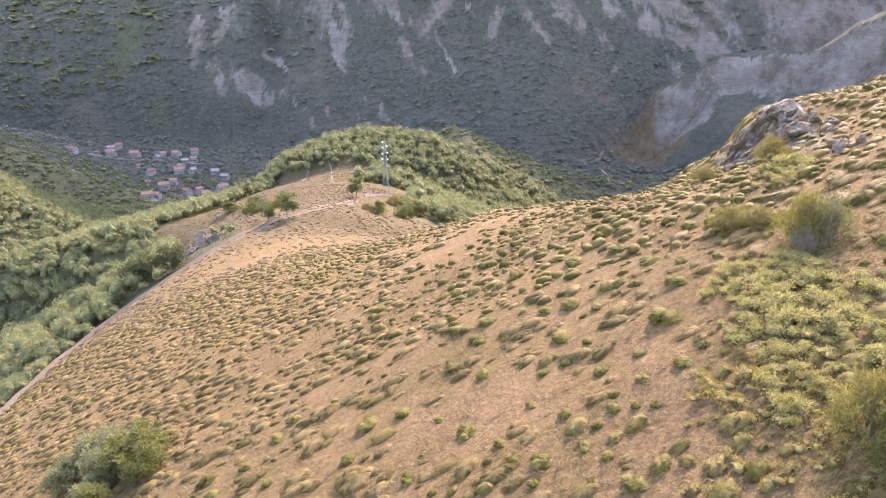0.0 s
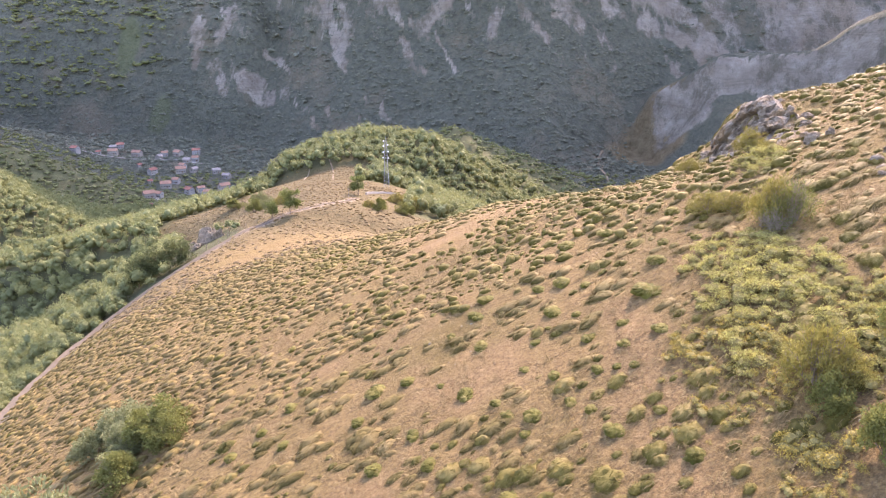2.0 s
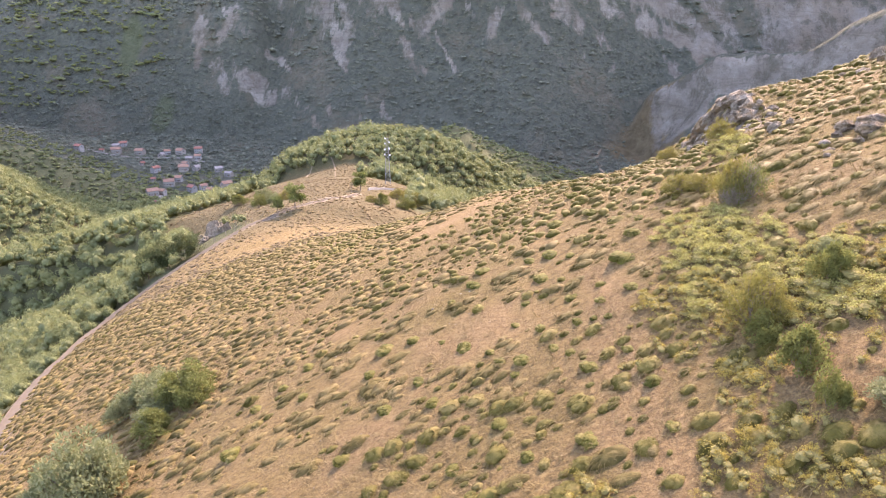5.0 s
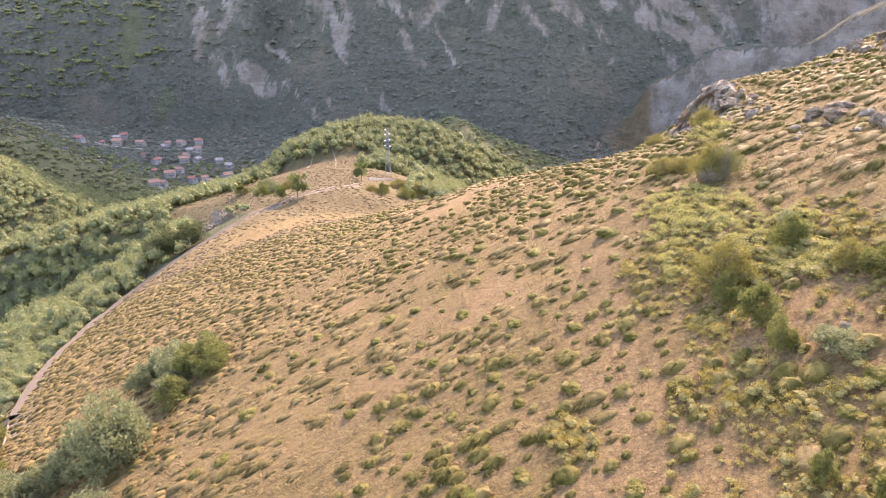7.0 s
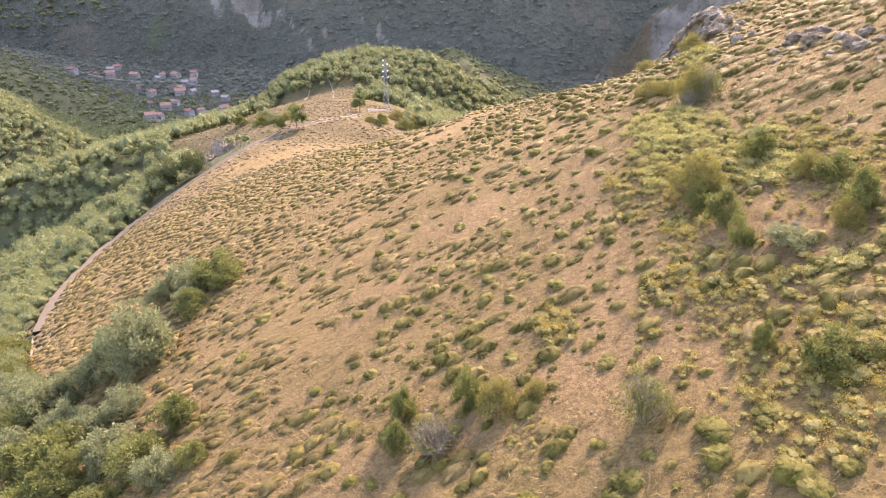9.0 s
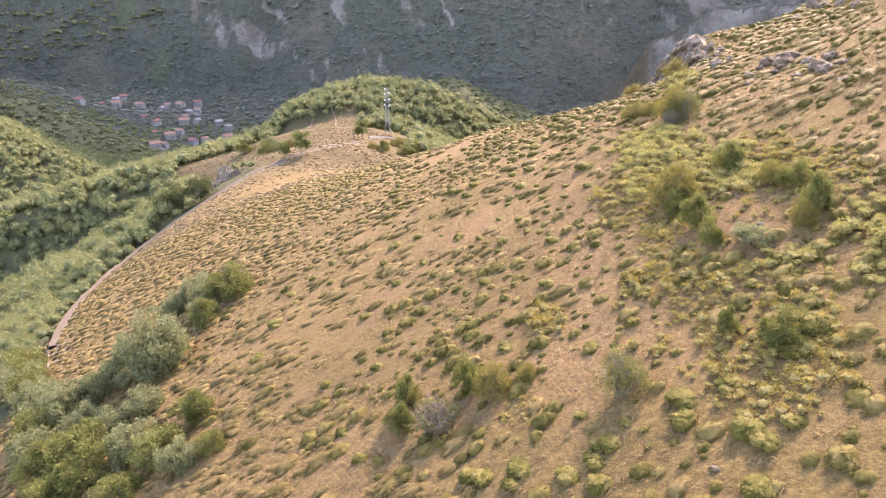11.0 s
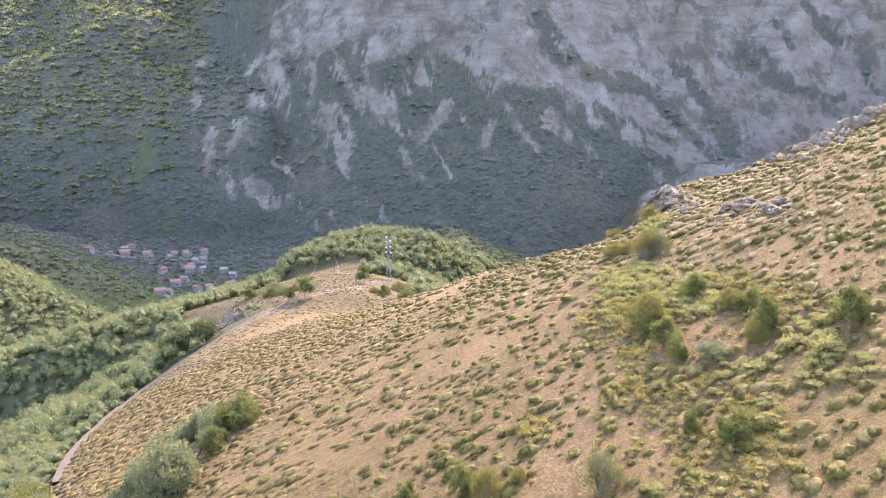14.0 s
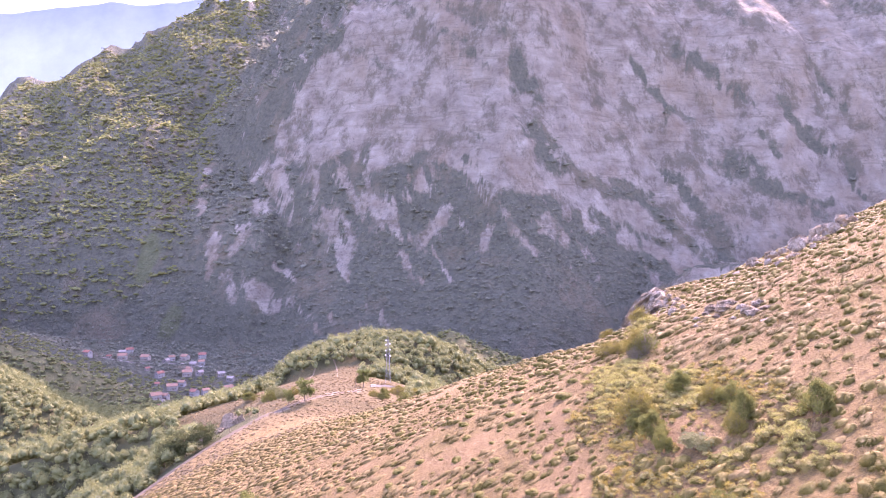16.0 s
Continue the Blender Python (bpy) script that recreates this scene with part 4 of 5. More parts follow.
def combed(name, shapes, mat, x, y, size, label):
    """Tufts laid over down the slope."""
    e = 0.5
    gx, gy = ground_z(x + e, y) - ground_z(x - e, y), ground_z(x, y + e) - ground_z(x, y - e)
    a = downhill(x, y) + rng.normal(0, 0.45, len(x))
    z = ground_z(x, y) - 0.03
    slope = -(gx * np.cos(a) + gy * np.sin(a)) / (2 * e)
    vs, fs, n = [], [], 0
    pick = rng.integers(0, len(shapes), len(x))
    for k, (v, f) in enumerate(shapes):
        i = np.where(pick == k)[0]
        ca, sa, s = np.cos(a[i])[:, None], np.sin(a[i])[:, None], size[i][:, None]
        w = np.empty((len(i), len(v), 3))
        w[:, :, 0] = (v[None, :, 0] * ca - v[None, :, 1] * sa) * s + x[i, None]
        w[:, :, 1] = (v[None, :, 0] * sa + v[None, :, 1] * ca) * s + y[i, None]
        w[:, :, 2] = (v[None, :, 2] - slope[i, None] * v[None, :, 0]) * s + z[i, None]
        vs.append(w.reshape(-1, 3))
        fs.append((f[None] + (n + np.arange(len(i)) * len(v))[:, None, None]).reshape(-1, 3))
        n += len(i) * len(v)
    return tagged(new(name, mesh_from(name, np.concatenate(vs), np.concatenate(fs), [mat])), label, "grass", "", "stuff")


blades = [grass_tuft(rng) for _ in range(6)]
x, y = spread(rng, -60, 60, -46, 75, 0.78, lambda x, y: (1 - woods(x, y)) * in_sight(x, y) * np.clip(0.6 + 0.8 * fbm(x, y, 9, 3, 101) - 0.2 * smooth(0, 30, x) - 0.35 * smooth(70, 110, y), 0.08, 0.95))
combed("dry_grass", blades, DRY, x, y, rng.uniform(0.5, 1.0, len(x)), "dry straw-coloured grass combed down the slope")


# ---- plants that stand singly ----------------------------------------------------
def tube(path, radii, sides=5):
    """A tapered limb along a path."""
    path = np.asarray(path, float)
    v, f = [], []
    for k, (p, r) in enumerate(zip(path, radii)):
        d = path[min(k + 1, len(path) - 1)] - path[max(k - 1, 0)]
        d /= np.linalg.norm(d) + 1e-9
        a = np.cross(d, (0.3, 0.8, 0.5))
        a /= np.linalg.norm(a) + 1e-9
        b = np.cross(d, a)
        for s in range(sides):
            w = 2 * np.pi * s / sides
            v.append(p + r * (a * np.cos(w) + b * np.sin(w)))
    for k in range(len(path) - 1):
        for s in range(sides):
            i, j = k * sides + s, k * sides + (s + 1) % sides
            f += [(i, j, j + sides), (i, j + sides, i + sides)]
    return np.array(v), np.array(f)


def limb(rng, start, end, r0, r1, bend=0.12, sides=5):
    start, end = np.asarray(start, float), np.asarray(end, float)
    far = np.linalg.norm(end - start)
    mid = [start + (end - start) * t + rng.normal(0, bend * far * 0.4, 3) * (0 < t < 1) for t in (0, 0.35, 0.7, 1)]
    return tube(mid, np.linspace(r0, r1, 4), sides)


def bush_shapes(rng, stems, clumps, per, leaf, height=1.3, twigs=0, puff=0.2, droop=0.3, uneven=0.0):
    """(branches, foliage) of a bush about 1 in radius."""
    wood, ends = [], []
    for _ in range(stems):
        a, r = rng.uniform(0, 2 * np.pi), rng.uniform(0.15, 0.85)
        tip = np.array([np.cos(a) * r, np.sin(a) * r, height * rng.uniform(0.55, 1.0) * (1.05 - 0.45 * r * r)])
        wood.append(limb(rng, (np.cos(a) * 0.12, np.sin(a) * 0.12, -0.1), tip, 0.024, 0.006, 0.15, 4))
        ends.append(tip)
        for _ in range(twigs):
            b = tip * rng.uniform(0.35, 0.9) + rng.normal(0, 0.04, 3)
            e = b + rng.normal(0, 0.22, 3) + (0, 0, 0.16)
            wood.append(limb(rng, b, e, 0.008, 0.003, 0.2, 3))
    spots, outs = [], []
    for _ in range(clumps):
        a, r = rng.uniform(0, 2 * np.pi), np.sqrt(rng.uniform(0.0, 1.0))
        top = height * (1.0 - 0.55 * r * r) * (1 + uneven * rng.uniform(-1.0, 0.6))
        r *= 1 + uneven * rng.uniform(-0.3, 0.5)
        c = np.array([np.cos(a) * r * 0.88, np.sin(a) * r * 0.88, top * rng.uniform(0.25, 0.95)])
        if rng.random() < 0.3:
            c = ends[rng.integers(len(ends))] + rng.normal(0, 0.08, 3)
        n = max(3, int(per * rng.uniform(0.5, 1.5)))
        q = rng.normal(0, 1, (n, 3))
        q /= np.linalg.norm(q, axis=1)[:, None]
        spots.append(c + q * puff * rng.uniform(0.5, 1.1, (n, 1)))
        outs.append(q + (0, 0, 0.5))
    return join(wood), leaves(rng, np.concatenate(spots), np.concatenate(outs), leaf[0], leaf[1], droop)


def plant(name, wood, foliage, bark, leaf_mat, label, category, names=("stem_frame", "foliage")):
    root = tagged(new(name), label, category)
    attach(names[0], mesh_from(name + "_" + names[0], *wood, [bark], True), root)
    attach(names[1], mesh_from(name + "_" + names[1], *foliage, [leaf_mat]), root)
    return root


def place_all(first, poses):
    """The thing itself at the first pose, copies of it at the others."""
    for m in poses[1:]:
        copy_thing(first, m)
    first.matrix_basis = poses[0]


def tree_shapes(rng, height, clear, spread_r, clumps, per, leaf, limbs=9):
    """(trunk with limbs, crown) in metres."""
    lean = rng.normal(0, 0.04, 2) * height
    top = np.array([lean[0], lean[1], height * 0.8])
    wood, spots, outs = [limb(rng, (0, 0, -0.3), top, height * 0.028, height * 0.008, 0.04, 7)], [], []
    ends = []
    for k in range(limbs):
        t = rng.uniform(clear, 0.95)
        b = top * t
        a = 2.4 * k + rng.uniform(-0.4, 0.4)
        r = spread_r * rng.uniform(0.55, 0.95) * (1.15 - 0.5 * abs(t - 0.55))
        e = b + (np.cos(a) * r, np.sin(a) * r, height * rng.uniform(0.06, 0.24))
        wood.append(limb(rng, b, e, height * 0.011, height * 0.004, 0.15, 4))
        ends.append(e)
        ends.append((b + e) / 2 + rng.normal(0, 0.2, 3))
    for _ in range(clumps):
        e = ends[rng.integers(len(ends))]
        c = e + rng.normal(0, spread_r * 0.2, 3)
        n = max(4, int(per * rng.uniform(0.5, 1.5)))
        q = rng.normal(0, 1, (n, 3))
        q /= np.linalg.norm(q, axis=1)[:, None]
        spots.append(c + q * spread_r * 0.17 * rng.uniform(0.5, 1.1, (n, 1)))
        outs.append(q + (0, 0, 0.5))
    return join(wood), leaves(rng, np.concatenate(spots), np.concatenate(outs), leaf[0], leaf[1], 0.3)


rng = np.random.default_rng(11)
hue = leaf_material("tree_leaves", (0.07, 0.09, 0.025), (0.13, 0.15, 0.045), (0.20, 0.22, 0.07), 0.4)
dark_hue = leaf_material("dark_tree_leaves", (0.05, 0.062, 0.022), (0.085, 0.098, 0.036), (0.13, 0.14, 0.055), 0.35)
t1 = plant("tree", *tree_shapes(rng, 7.0, 0.35, 2.6, 90, 26, (0.5, 0.32)), BARK, hue, "small broadleaf tree with a clear trunk beside the track", "tree", ("trunk", "crown"))
place_all(t1, [set_down(-51.4, 226.8, 1.15), set_down(-56.8, 224.6, 0.82, turn=80), set_down(-34.1, 273.8, 1.12, turn=200)])
t2 = plant("tree", *tree_shapes(rng, 6.2, 0.25, 3.8, 170, 30, (0.42, 0.27), 12), BARK, dark_hue, "spreading dark green tree at the edge of the track", "tree", ("trunk", "crown"))
place_all(t2, [set_down(-88.0, 203.0, 1.25), set_down(-92.5, 205.0, 1.3, turn=120), set_down(-97.5, 209.0, 1.0, turn=250), set_down(-81.0, 203.5, 1.1, turn=30)])
t3 = plant("sapling", *tree_shapes(rng, 5.5, 0.3, 1.2, 22, 8, (0.3, 0.16)), DEAD, DRY, "thin half-bare sapling with grey branches", "tree", ("trunk", "crown"))
place_all(t3, [set_down(-36.8, 265.7), set_down(-69.5, 217.5, 0.7, turn=40)])

green = [plant("bush", *bush_shapes(rng, 9, 64, 90, (0.10, 0.065), 1.35, 0, 0.22, 0.3, 0.45), BARK, BUSH, "dense green bush among the dry grass", "bush") for _ in range(2)]
broom = [plant("broom_bush", *bush_shapes(rng, 24, 150, 30, (0.14, 0.03), 1.15, 4, 0.17, 0.0, 0.3), BARK, BROOM, "yellow-green broom bush on the slope", "bush") for _ in range(2)]
grey = [plant("willow_bush", *bush_shapes(rng, 11, 70, 88, (0.095, 0.058), 1.25, 0, 0.2, 0.3, 0.45), BARK, WILLOW, "grey-green leafy bush on the slope", "bush") for _ in range(2)]
bare = plant("dead_bush", *bush_shapes(rng, 60, 40, 12, (0.12, 0.06), 0.85, 9), DEAD, BUSH, "half-dead bush of bare grey twigs", "bush")
mixed = plant("half_bare_bush", *bush_shapes(rng, 34, 150, 20, (0.075, 0.04), 1.2, 7), DEAD, BUSH, "tall bush, half bare grey twigs and half green leaves", "bush")

# x, y, radius, height factor (a bush is 1.3 times its height factor tall)
place_all(green[0], [set_down(x, y, r, h, 40 * k) for k, (x, y, r, h) in enumerate([
    (-24.8, 22.8, 2.6, 2.3), (-35.5, 28.5, 3.2, 3.0), (-28.0, 56.5, 3.0, 2.7), (-26.2, 54.0, 1.9, 1.9), (18.1, 24.6, 1.0, 1.2),
    (1.4, 14.0, 1.0, 1.6), (18.3, 17.7, 0.8, 1.4), (-14.3, 251.6, 3.6, 3.2), (-75.3, 271.7, 4.0, 3.8), (-19.4, 20.3, 1.3, 1.4), (25.2, 20.9, 1.2, 1.3), (18.6, 6.1, 1.3, 1.4), (-32.0, 24.5, 2.8, 2.4), (-45.0, 37.5, 3.0, 2.8), (-56.0, 55.5, 3.0, 2.8), (-62.5, 64.0, 3.4, 3.2), (-67.5, 72.5, 3.4, 3.4), (-27.0, 19.0, 2.0, 1.8), (-36.0, 23.5, 2.4, 2.2)])])
place_all(green[1], [set_down(x, y, r, h, 70 * k) for k, (x, y, r, h) in enumerate([
    (-23.0, 27.0, 1.9, 1.9), (-39.5, 28.8, 2.5, 2.6), (-29.5, 50.5, 2.2, 1.9), (18.5, 20.8, 1.3, 1.6), (-2.8, 15.1, 1.0, 1.6),
    (23.0, 27.8, 1.2, 1.5), (24.6, 16.8, 1.2, 1.6), (-22.9, 245.1, 2.9, 3.0), (-88.7, 289.7, 3.6, 2.6), (16.6, 9.0, 0.7, 1.1), (-3.2, 12.5, 1.0, 1.4), (28.6, 12.6, 1.4, 1.7)])])
place_all(broom[0], [set_down(x, y, r, h, 55 * k) for k, (x, y, r, h) in enumerate([
    (23.4, 44.6, 1.9, 2.6), (18.4, 26.7, 1.9, 2.4), (3.0, 12.2, 1.4, 1.7), (29.3, 62.5, 1.7, 1.8), (24.4, 22.7, 1.1, 1.3), (-10.8, 267.5, 4.2, 4.6),
    (-5.9, 298.6, 4.4, 4.6), (-63.7, 265.4, 2.9, 3.2), (21.8, 52.0, 1.8, 1.3)])])
place_all(broom[1], [set_down(x, y, r, h, 65 * k) for k, (x, y, r, h) in enumerate([
    (26.5, 70.5, 1.5, 1.2), (23.6, 15.7, 1.0, 1.3), (22.9, 50.0, 1.6, 1.2), (5.2, 12.1, 0.7, 1.0), (-18.9, 274.9, 4.0, 3.4), (-27.1, 246.8, 2.4, 2.1), (19.3, 25.8, 1.2, 1.3), (-8.3, 330.0, 4.4, 4.6)])])
place_all(grey[0], [set_down(x, y, r, h, 50 * k) for k, (x, y, r, h) in enumerate([
    (-32.6, 42.6, 4.0, 4.9), (-43.0, 41.0, 3.3, 3.2), (-33.5, 61.5, 3.2, 2.6), (-36.5, 60.0, 2.4, 2.2), (-28.5, 26.0, 2.6, 2.2), (-38.0, 35.5, 2.4, 2.2), (-47.0, 44.5, 3.4, 3.0), (-52.0, 49.5, 3.2, 2.8), (-60.5, 59.0, 3.6, 3.2), (-66.5, 67.0, 3.8, 3.4), (-73.0, 78.5, 3.4, 3.2), (-42.5, 33.5, 3.0, 2.6), (-22.0, 20.0, 1.9, 1.6), (-30.5, 33.5, 2.2, 1.8), (-68.9, 268.5, 3.4, 3.2), (20.4, 16.0, 1.5, 0.9), (-1.0, 298.5, 4.4, 3.6)])])
place_all(grey[1], [set_down(x, y, r, h, 85 * k) for k, (x, y, r, h) in enumerate([
    (-36.0, 44.5, 3.2, 3.6), (-39.6, 43.5, 2.6, 2.6), (-31.5, 57.5, 2.6, 2.0), (-31.0, 54.0, 2.0, 1.6), (-33.5, 32.0, 2.4, 2.0), (-76.9, 285.0, 3.4, 3.4), (10.1, 330.0, 4.2, 3.6), (24.3, 30.5, 1.0, 0.8)])])
place_all(bare, [set_down(-0.9, 11.3, 2.0, 2.2), set_down(22.9, 42.8, 1.5, 1.7, 90)])
place_all(mixed, [set_down(10.1, 7.2, 1.65, 2.2), set_down(24.4, 43.2, 1.7, 2.4, 130)])

# low leafy thickets
def in_patch(x, y, patches):
    """How deep inside the nearest of some round patches, with ragged edges."""
    best = np.full(np.shape(x), -9.0)
    for px, py, rx, ry in patches:
        best = np.maximum(best, 1 - np.hypot((x - px) / rx, (y - py) / ry))
    return best + 0.45 * fbm(x, y, 5, 3, 33)


BRAMBLES = [(19.5, 38.0, 3.8, 6.5), (19.0, 32.0, 3.4, 4.5), (21.5, 33.0, 4.0, 6.0), (21.8, 26.5, 2.6, 3.5), (26.5, 14.0, 3.0, 3.5), (25.5, 8.5, 2.8, 3.5), (22.7, 12.6, 2.2, 1.4), (28.5, 58.0, 2.2, 3.0)]
BRACKENS = [(7.4, 18.0, 1.2, 3.8), (15.0, 13.0, 3.6, 2.6), (17.3, 9.5, 3.6, 2.6), (13.3, 16.5, 2.2, 2.2), (4.4, 9.6, 1.0, 1.6), (16.5, 29.0, 2.6, 3.2), (22.0, 20.0, 3.5, 4.0), (14.5, 33.5, 2.6, 2.6), (14.0, 27.0, 3.0, 2.0), (20.0, 22.0, 6.0, 6.0), (18.5, 8.0, 5.0, 7.0), (25.5, 24.0, 4.0, 8.0), (12.5, 12.0, 2.6, 3.0)]
mounds = [crown(rng, 9, 430, (0.9, 0.9, 0.5), (0.12, 0.075), cores=3) for _ in range(6)]
mats = [crown(rng, 7, 190, (0.95, 0.95, 0.42), (0.14, 0.085), cores=2) for _ in range(7)]
x, y = spread(rng, 12, 34, 2, 66, 0.82, lambda x, y: 0.92 * smooth(-0.05, 0.2, in_patch(x, y, BRAMBLES)))
s = rng.uniform(0.4, 0.95, len(x)) * (1 + 0.5 * fbm(x, y, 2.6, 2, 36))
scatter("bramble_thicket", mounds, BRAMBLE, x, y, s, s * rng.uniform(0.7, 1.1, len(x)), rng, 0.15, 0.1, "pale green bramble thicket sprawling over the slope", "bramble", False, 0.0, THICKET_CORE, 240)
x, y = spread(rng, 0, 32, 0, 40, 0.56, lambda x, y: 0.9 * smooth(-0.15, 0.2, in_patch(x, y, BRACKENS)) * (1 - 0.8 * bare_ground(x, y)))
s = rng.uniform(0.28, 0.68, len(x)) * (1 + 0.4 * fbm(x, y, 2.2, 2, 37))
scatter("bracken", mats, BRACKEN, x, y, s, s * rng.uniform(0.7, 1.2, len(x)), rng, 0.15, 0.1, "yellowing bracken and gorse in a dense mat on the slope", "bracken", False, 0.0, THICKET_CORE, 160)


# ---- rocks -----------------------------------------------------------------------
def rock_shape(rng, chips=16, ico=ICO3):
    """An angular block about 1 in radius, cleft and pitted."""
    v, f = ico
    v = v * rng.uniform(0.85, 1.3, 3)
    for _ in range(chips):
        n = rng.normal(0, 1, 3) * (1, 1, 0.6)
        n /= np.linalg.norm(n)
        over = np.maximum(v @ n - rng.uniform(0.5, 0.85), 0)
        v = v - over[:, None] * n
    k = rng.normal(0, 1, (4, 3)) * 7 * (1, 1, 0.4)
    cleft = np.abs(np.sin(v @ k.T + rng.uniform(0, 6, 4))).min(1)
    v = v * (0.9 + 0.1 * np.minimum(cleft * 3, 1))[:, None]
    k = rng.normal(0, 1, (6, 3)) * 6
    v = v * (1 + 0.03 * np.sin(v @ k.T + rng.uniform(0, 6, 6)).sum(1))[:, None]
    for size, deep in ((13, 0.022), (26, 0.014)):
        k = rng.normal(0, 1, (5, 3)) * size * (1, 1, 0.5)
        v = v * (1 - deep * np.abs(np.sin(v @ k.T + rng.uniform(0, 6, 5))).sum(1) + 2 * deep)[:, None]
    return v, f


ICO4 = icosphere(4)
# limestone darkened to paint in shade; the track's dark edging shares it
SHADY = plain("shaded_dark_stone", (0.085, 0.065, 0.042), (0.25, 0.20, 0.14), 0.7, 0.95, 0.25, 8.0)
shaded_rocks = [mesh_from("rock", *rock_shape(rng, 16, ICO4), [SHADY]) for _ in range(4)]
rocks = [mesh_from("rock", *rock_shape(rng, 16, ICO4), [LIME]) for _ in range(7)]


def outcrop(label, places, blocks=rocks):
    """A crag of blocks: x, y, size, height factor."""
    root = tagged(new("rock_outcrop"), label, "rock")
    x0, y0 = places[0][:2]
    root.location = (x0, y0, float(ground_z(x0, y0)))
    for k, (x, y, s, h) in enumerate(places):
        ob = attach("rock", blocks[(k * 3) % len(blocks)], root)
        ob.matrix_basis = pose(x - x0, y - y0, float(ground_z(x, y)) - root.location.z - 0.12 * s * h, 14 * math.sin(k * 2.1), 12 * math.cos(k * 1.7), 67 * k) @ Matrix.Diagonal((s, s, s * h, 1))
    return root


crag = random.Random(4)


def cells(u, v, seed):
    """Cell noise: a random value for each cell and the nearness of its border."""
    iu, iv = np.floor(u), np.floor(v)
    d1, d2, own = np.full(u.shape, 9.0), np.full(u.shape, 9.0), np.zeros(u.shape)
    for du in (-1, 0, 1):
        for dv in (-1, 0, 1):
            cu, cv = iu + du, iv + dv
            d = np.hypot(cu + lattice(cu, cv, seed) - u, cv + lattice(cu, cv, seed + 1) - v)
            nearer = d < d1
            d2 = np.where(nearer, d1, np.minimum(d2, d))
            own = np.where(nearer, lattice(cu, cv, seed + 2), own)
            d1 = np.where(nearer, d, d1)
    return own, d2 - d1


def crag_face():
    """A broken limestone face from the foot of the step up to its brink, cleft into upright blocks."""
    u, v = np.meshgrid(np.linspace(0, 1, 150), np.linspace(0, 1, 70))
    y = 61.5 + 22 * u
    top_x = 35.2 - 1.0 * np.sin(u * 3.1) ** 2 + 0.3 * np.clip(y - 74, 0, 40) + 0.9 * fbm(y, y * 0, 5, 3, 8)
    foot_x = top_x - 3.6 - 1.2 * np.sin(u * np.pi)
    ends = smooth(0, 0.14, u) * smooth(1, 0.88, u)
    top_z = ground_z(top_x, y) + (1.5 * ends - 0.5) + 0.8 * fbm(y, y * 0 + 3, 4, 3, 18) * ends
    foot_z = ground_z(foot_x, y) - 0.9
    lean = v ** 1.35
    x, z = foot_x + (top_x - foot_x) * lean, foot_z + (top_z - foot_z) * v
    own, gap = cells(u * 13, v * 2.6 + 0.5 * u, 40)
    fine, gap2 = cells(u * 34, v * 8, 50)
    out = (1.5 * (own - 0.4) + 0.5 * (fine - 0.5) - 0.8 * smooth(0.16, 0.0, gap) - 0.28 * smooth(0.14, 0.0, gap2)) * ends
    out = out * smooth(1.02, 0.9, v) + 0.25 * fbm(u * 22, v * 9, 1.2, 4, 60)
    pts = np.stack([x - 0.8 * out, y - 0.45 * out, z + 0.25 * out], -1)
    back = pts[-1] + (2.5, 0.4, -1.6)
    pts = np.concatenate([pts, back[None]])
    i = np.arange(pts.shape[0] * 150).reshape(-1, 150)
    q = np.stack([i[:-1, :-1], i[:-1, 1:], i[1:, 1:], i[1:, :-1]], -1).reshape(-1, 4)
    return pts.reshape(-1, 3), q


def crag_blocks():
    """Fallen blocks along the foot and a few on the brink."""
    out = [(30.2, 70.0, 0.9, 0.8)]
    for k in range(16):
        y = 62.5 + 20 * k / 15 + crag.uniform(-0.5, 0.5)
        x = 30.6 - 0.6 * math.sin((y - 62) / 6.5) + 0.3 * max(0, y - 74) + crag.uniform(-1.2, 0.6)
        out.append((x, y, crag.uniform(0.4, 0.95), crag.uniform(0.7, 1.1)))
    for y in (65.5, 69, 72.5, 77, 80):
        out.append((35.6 + 0.3 * max(0, y - 74), y, crag.uniform(0.6, 1.0), crag.uniform(0.7, 1.0)))
    return out


root = outcrop("weathered limestone crag breaking out of the grassy skyline", crag_blocks())
face = attach("rock_face", mesh_from("rock_face", *crag_face(), [LIME]), root)
face.location = -root.location
outcrop("grey limestone blocks on the grassy skyline", [(54.2, 65.5, 2.0, 1.1), (56.9, 64.0, 2.1, 1.2), (49.6, 63.4, 1.5, 0.9), (51.5, 64.5, 1.4, 0.9), (47.4, 64.7, 1.2, 0.7), (59.5, 66.0, 2.2, 1.1), (52.5, 62.0, 1.0, 0.8), (62.0, 67.5, 1.8, 1.0), (45.0, 66.0, 1.0, 0.6)])
outcrop("broken limestone ledges stepping up the grassy skyline", [
    (49.9, 71.6, 1.3, 1.1), (51.2, 68.0, 1.2, 1.0), (48.8, 69.0, 0.9, 0.9), (47.4, 60.5, 1.1, 0.8), (46.1, 54.8, 1.0, 0.7), (48.6, 55.5, 1.3, 0.9), (50.6, 58.2, 1.5, 0.9), (52.6, 60.4, 1.6, 1.0),
    (54.6, 60.8, 1.4, 1.0), (55.9, 59.4, 1.5, 1.1), (57.5, 62.0, 1.6, 1.1), (53.4, 57.4, 1.0, 0.8), (45.0, 69.5, 0.8, 0.7), (43.4, 70.5, 0.6, 0.7), (60.4, 62.8, 1.6, 1.0), (51.2, 55.4, 0.9, 0.8)])
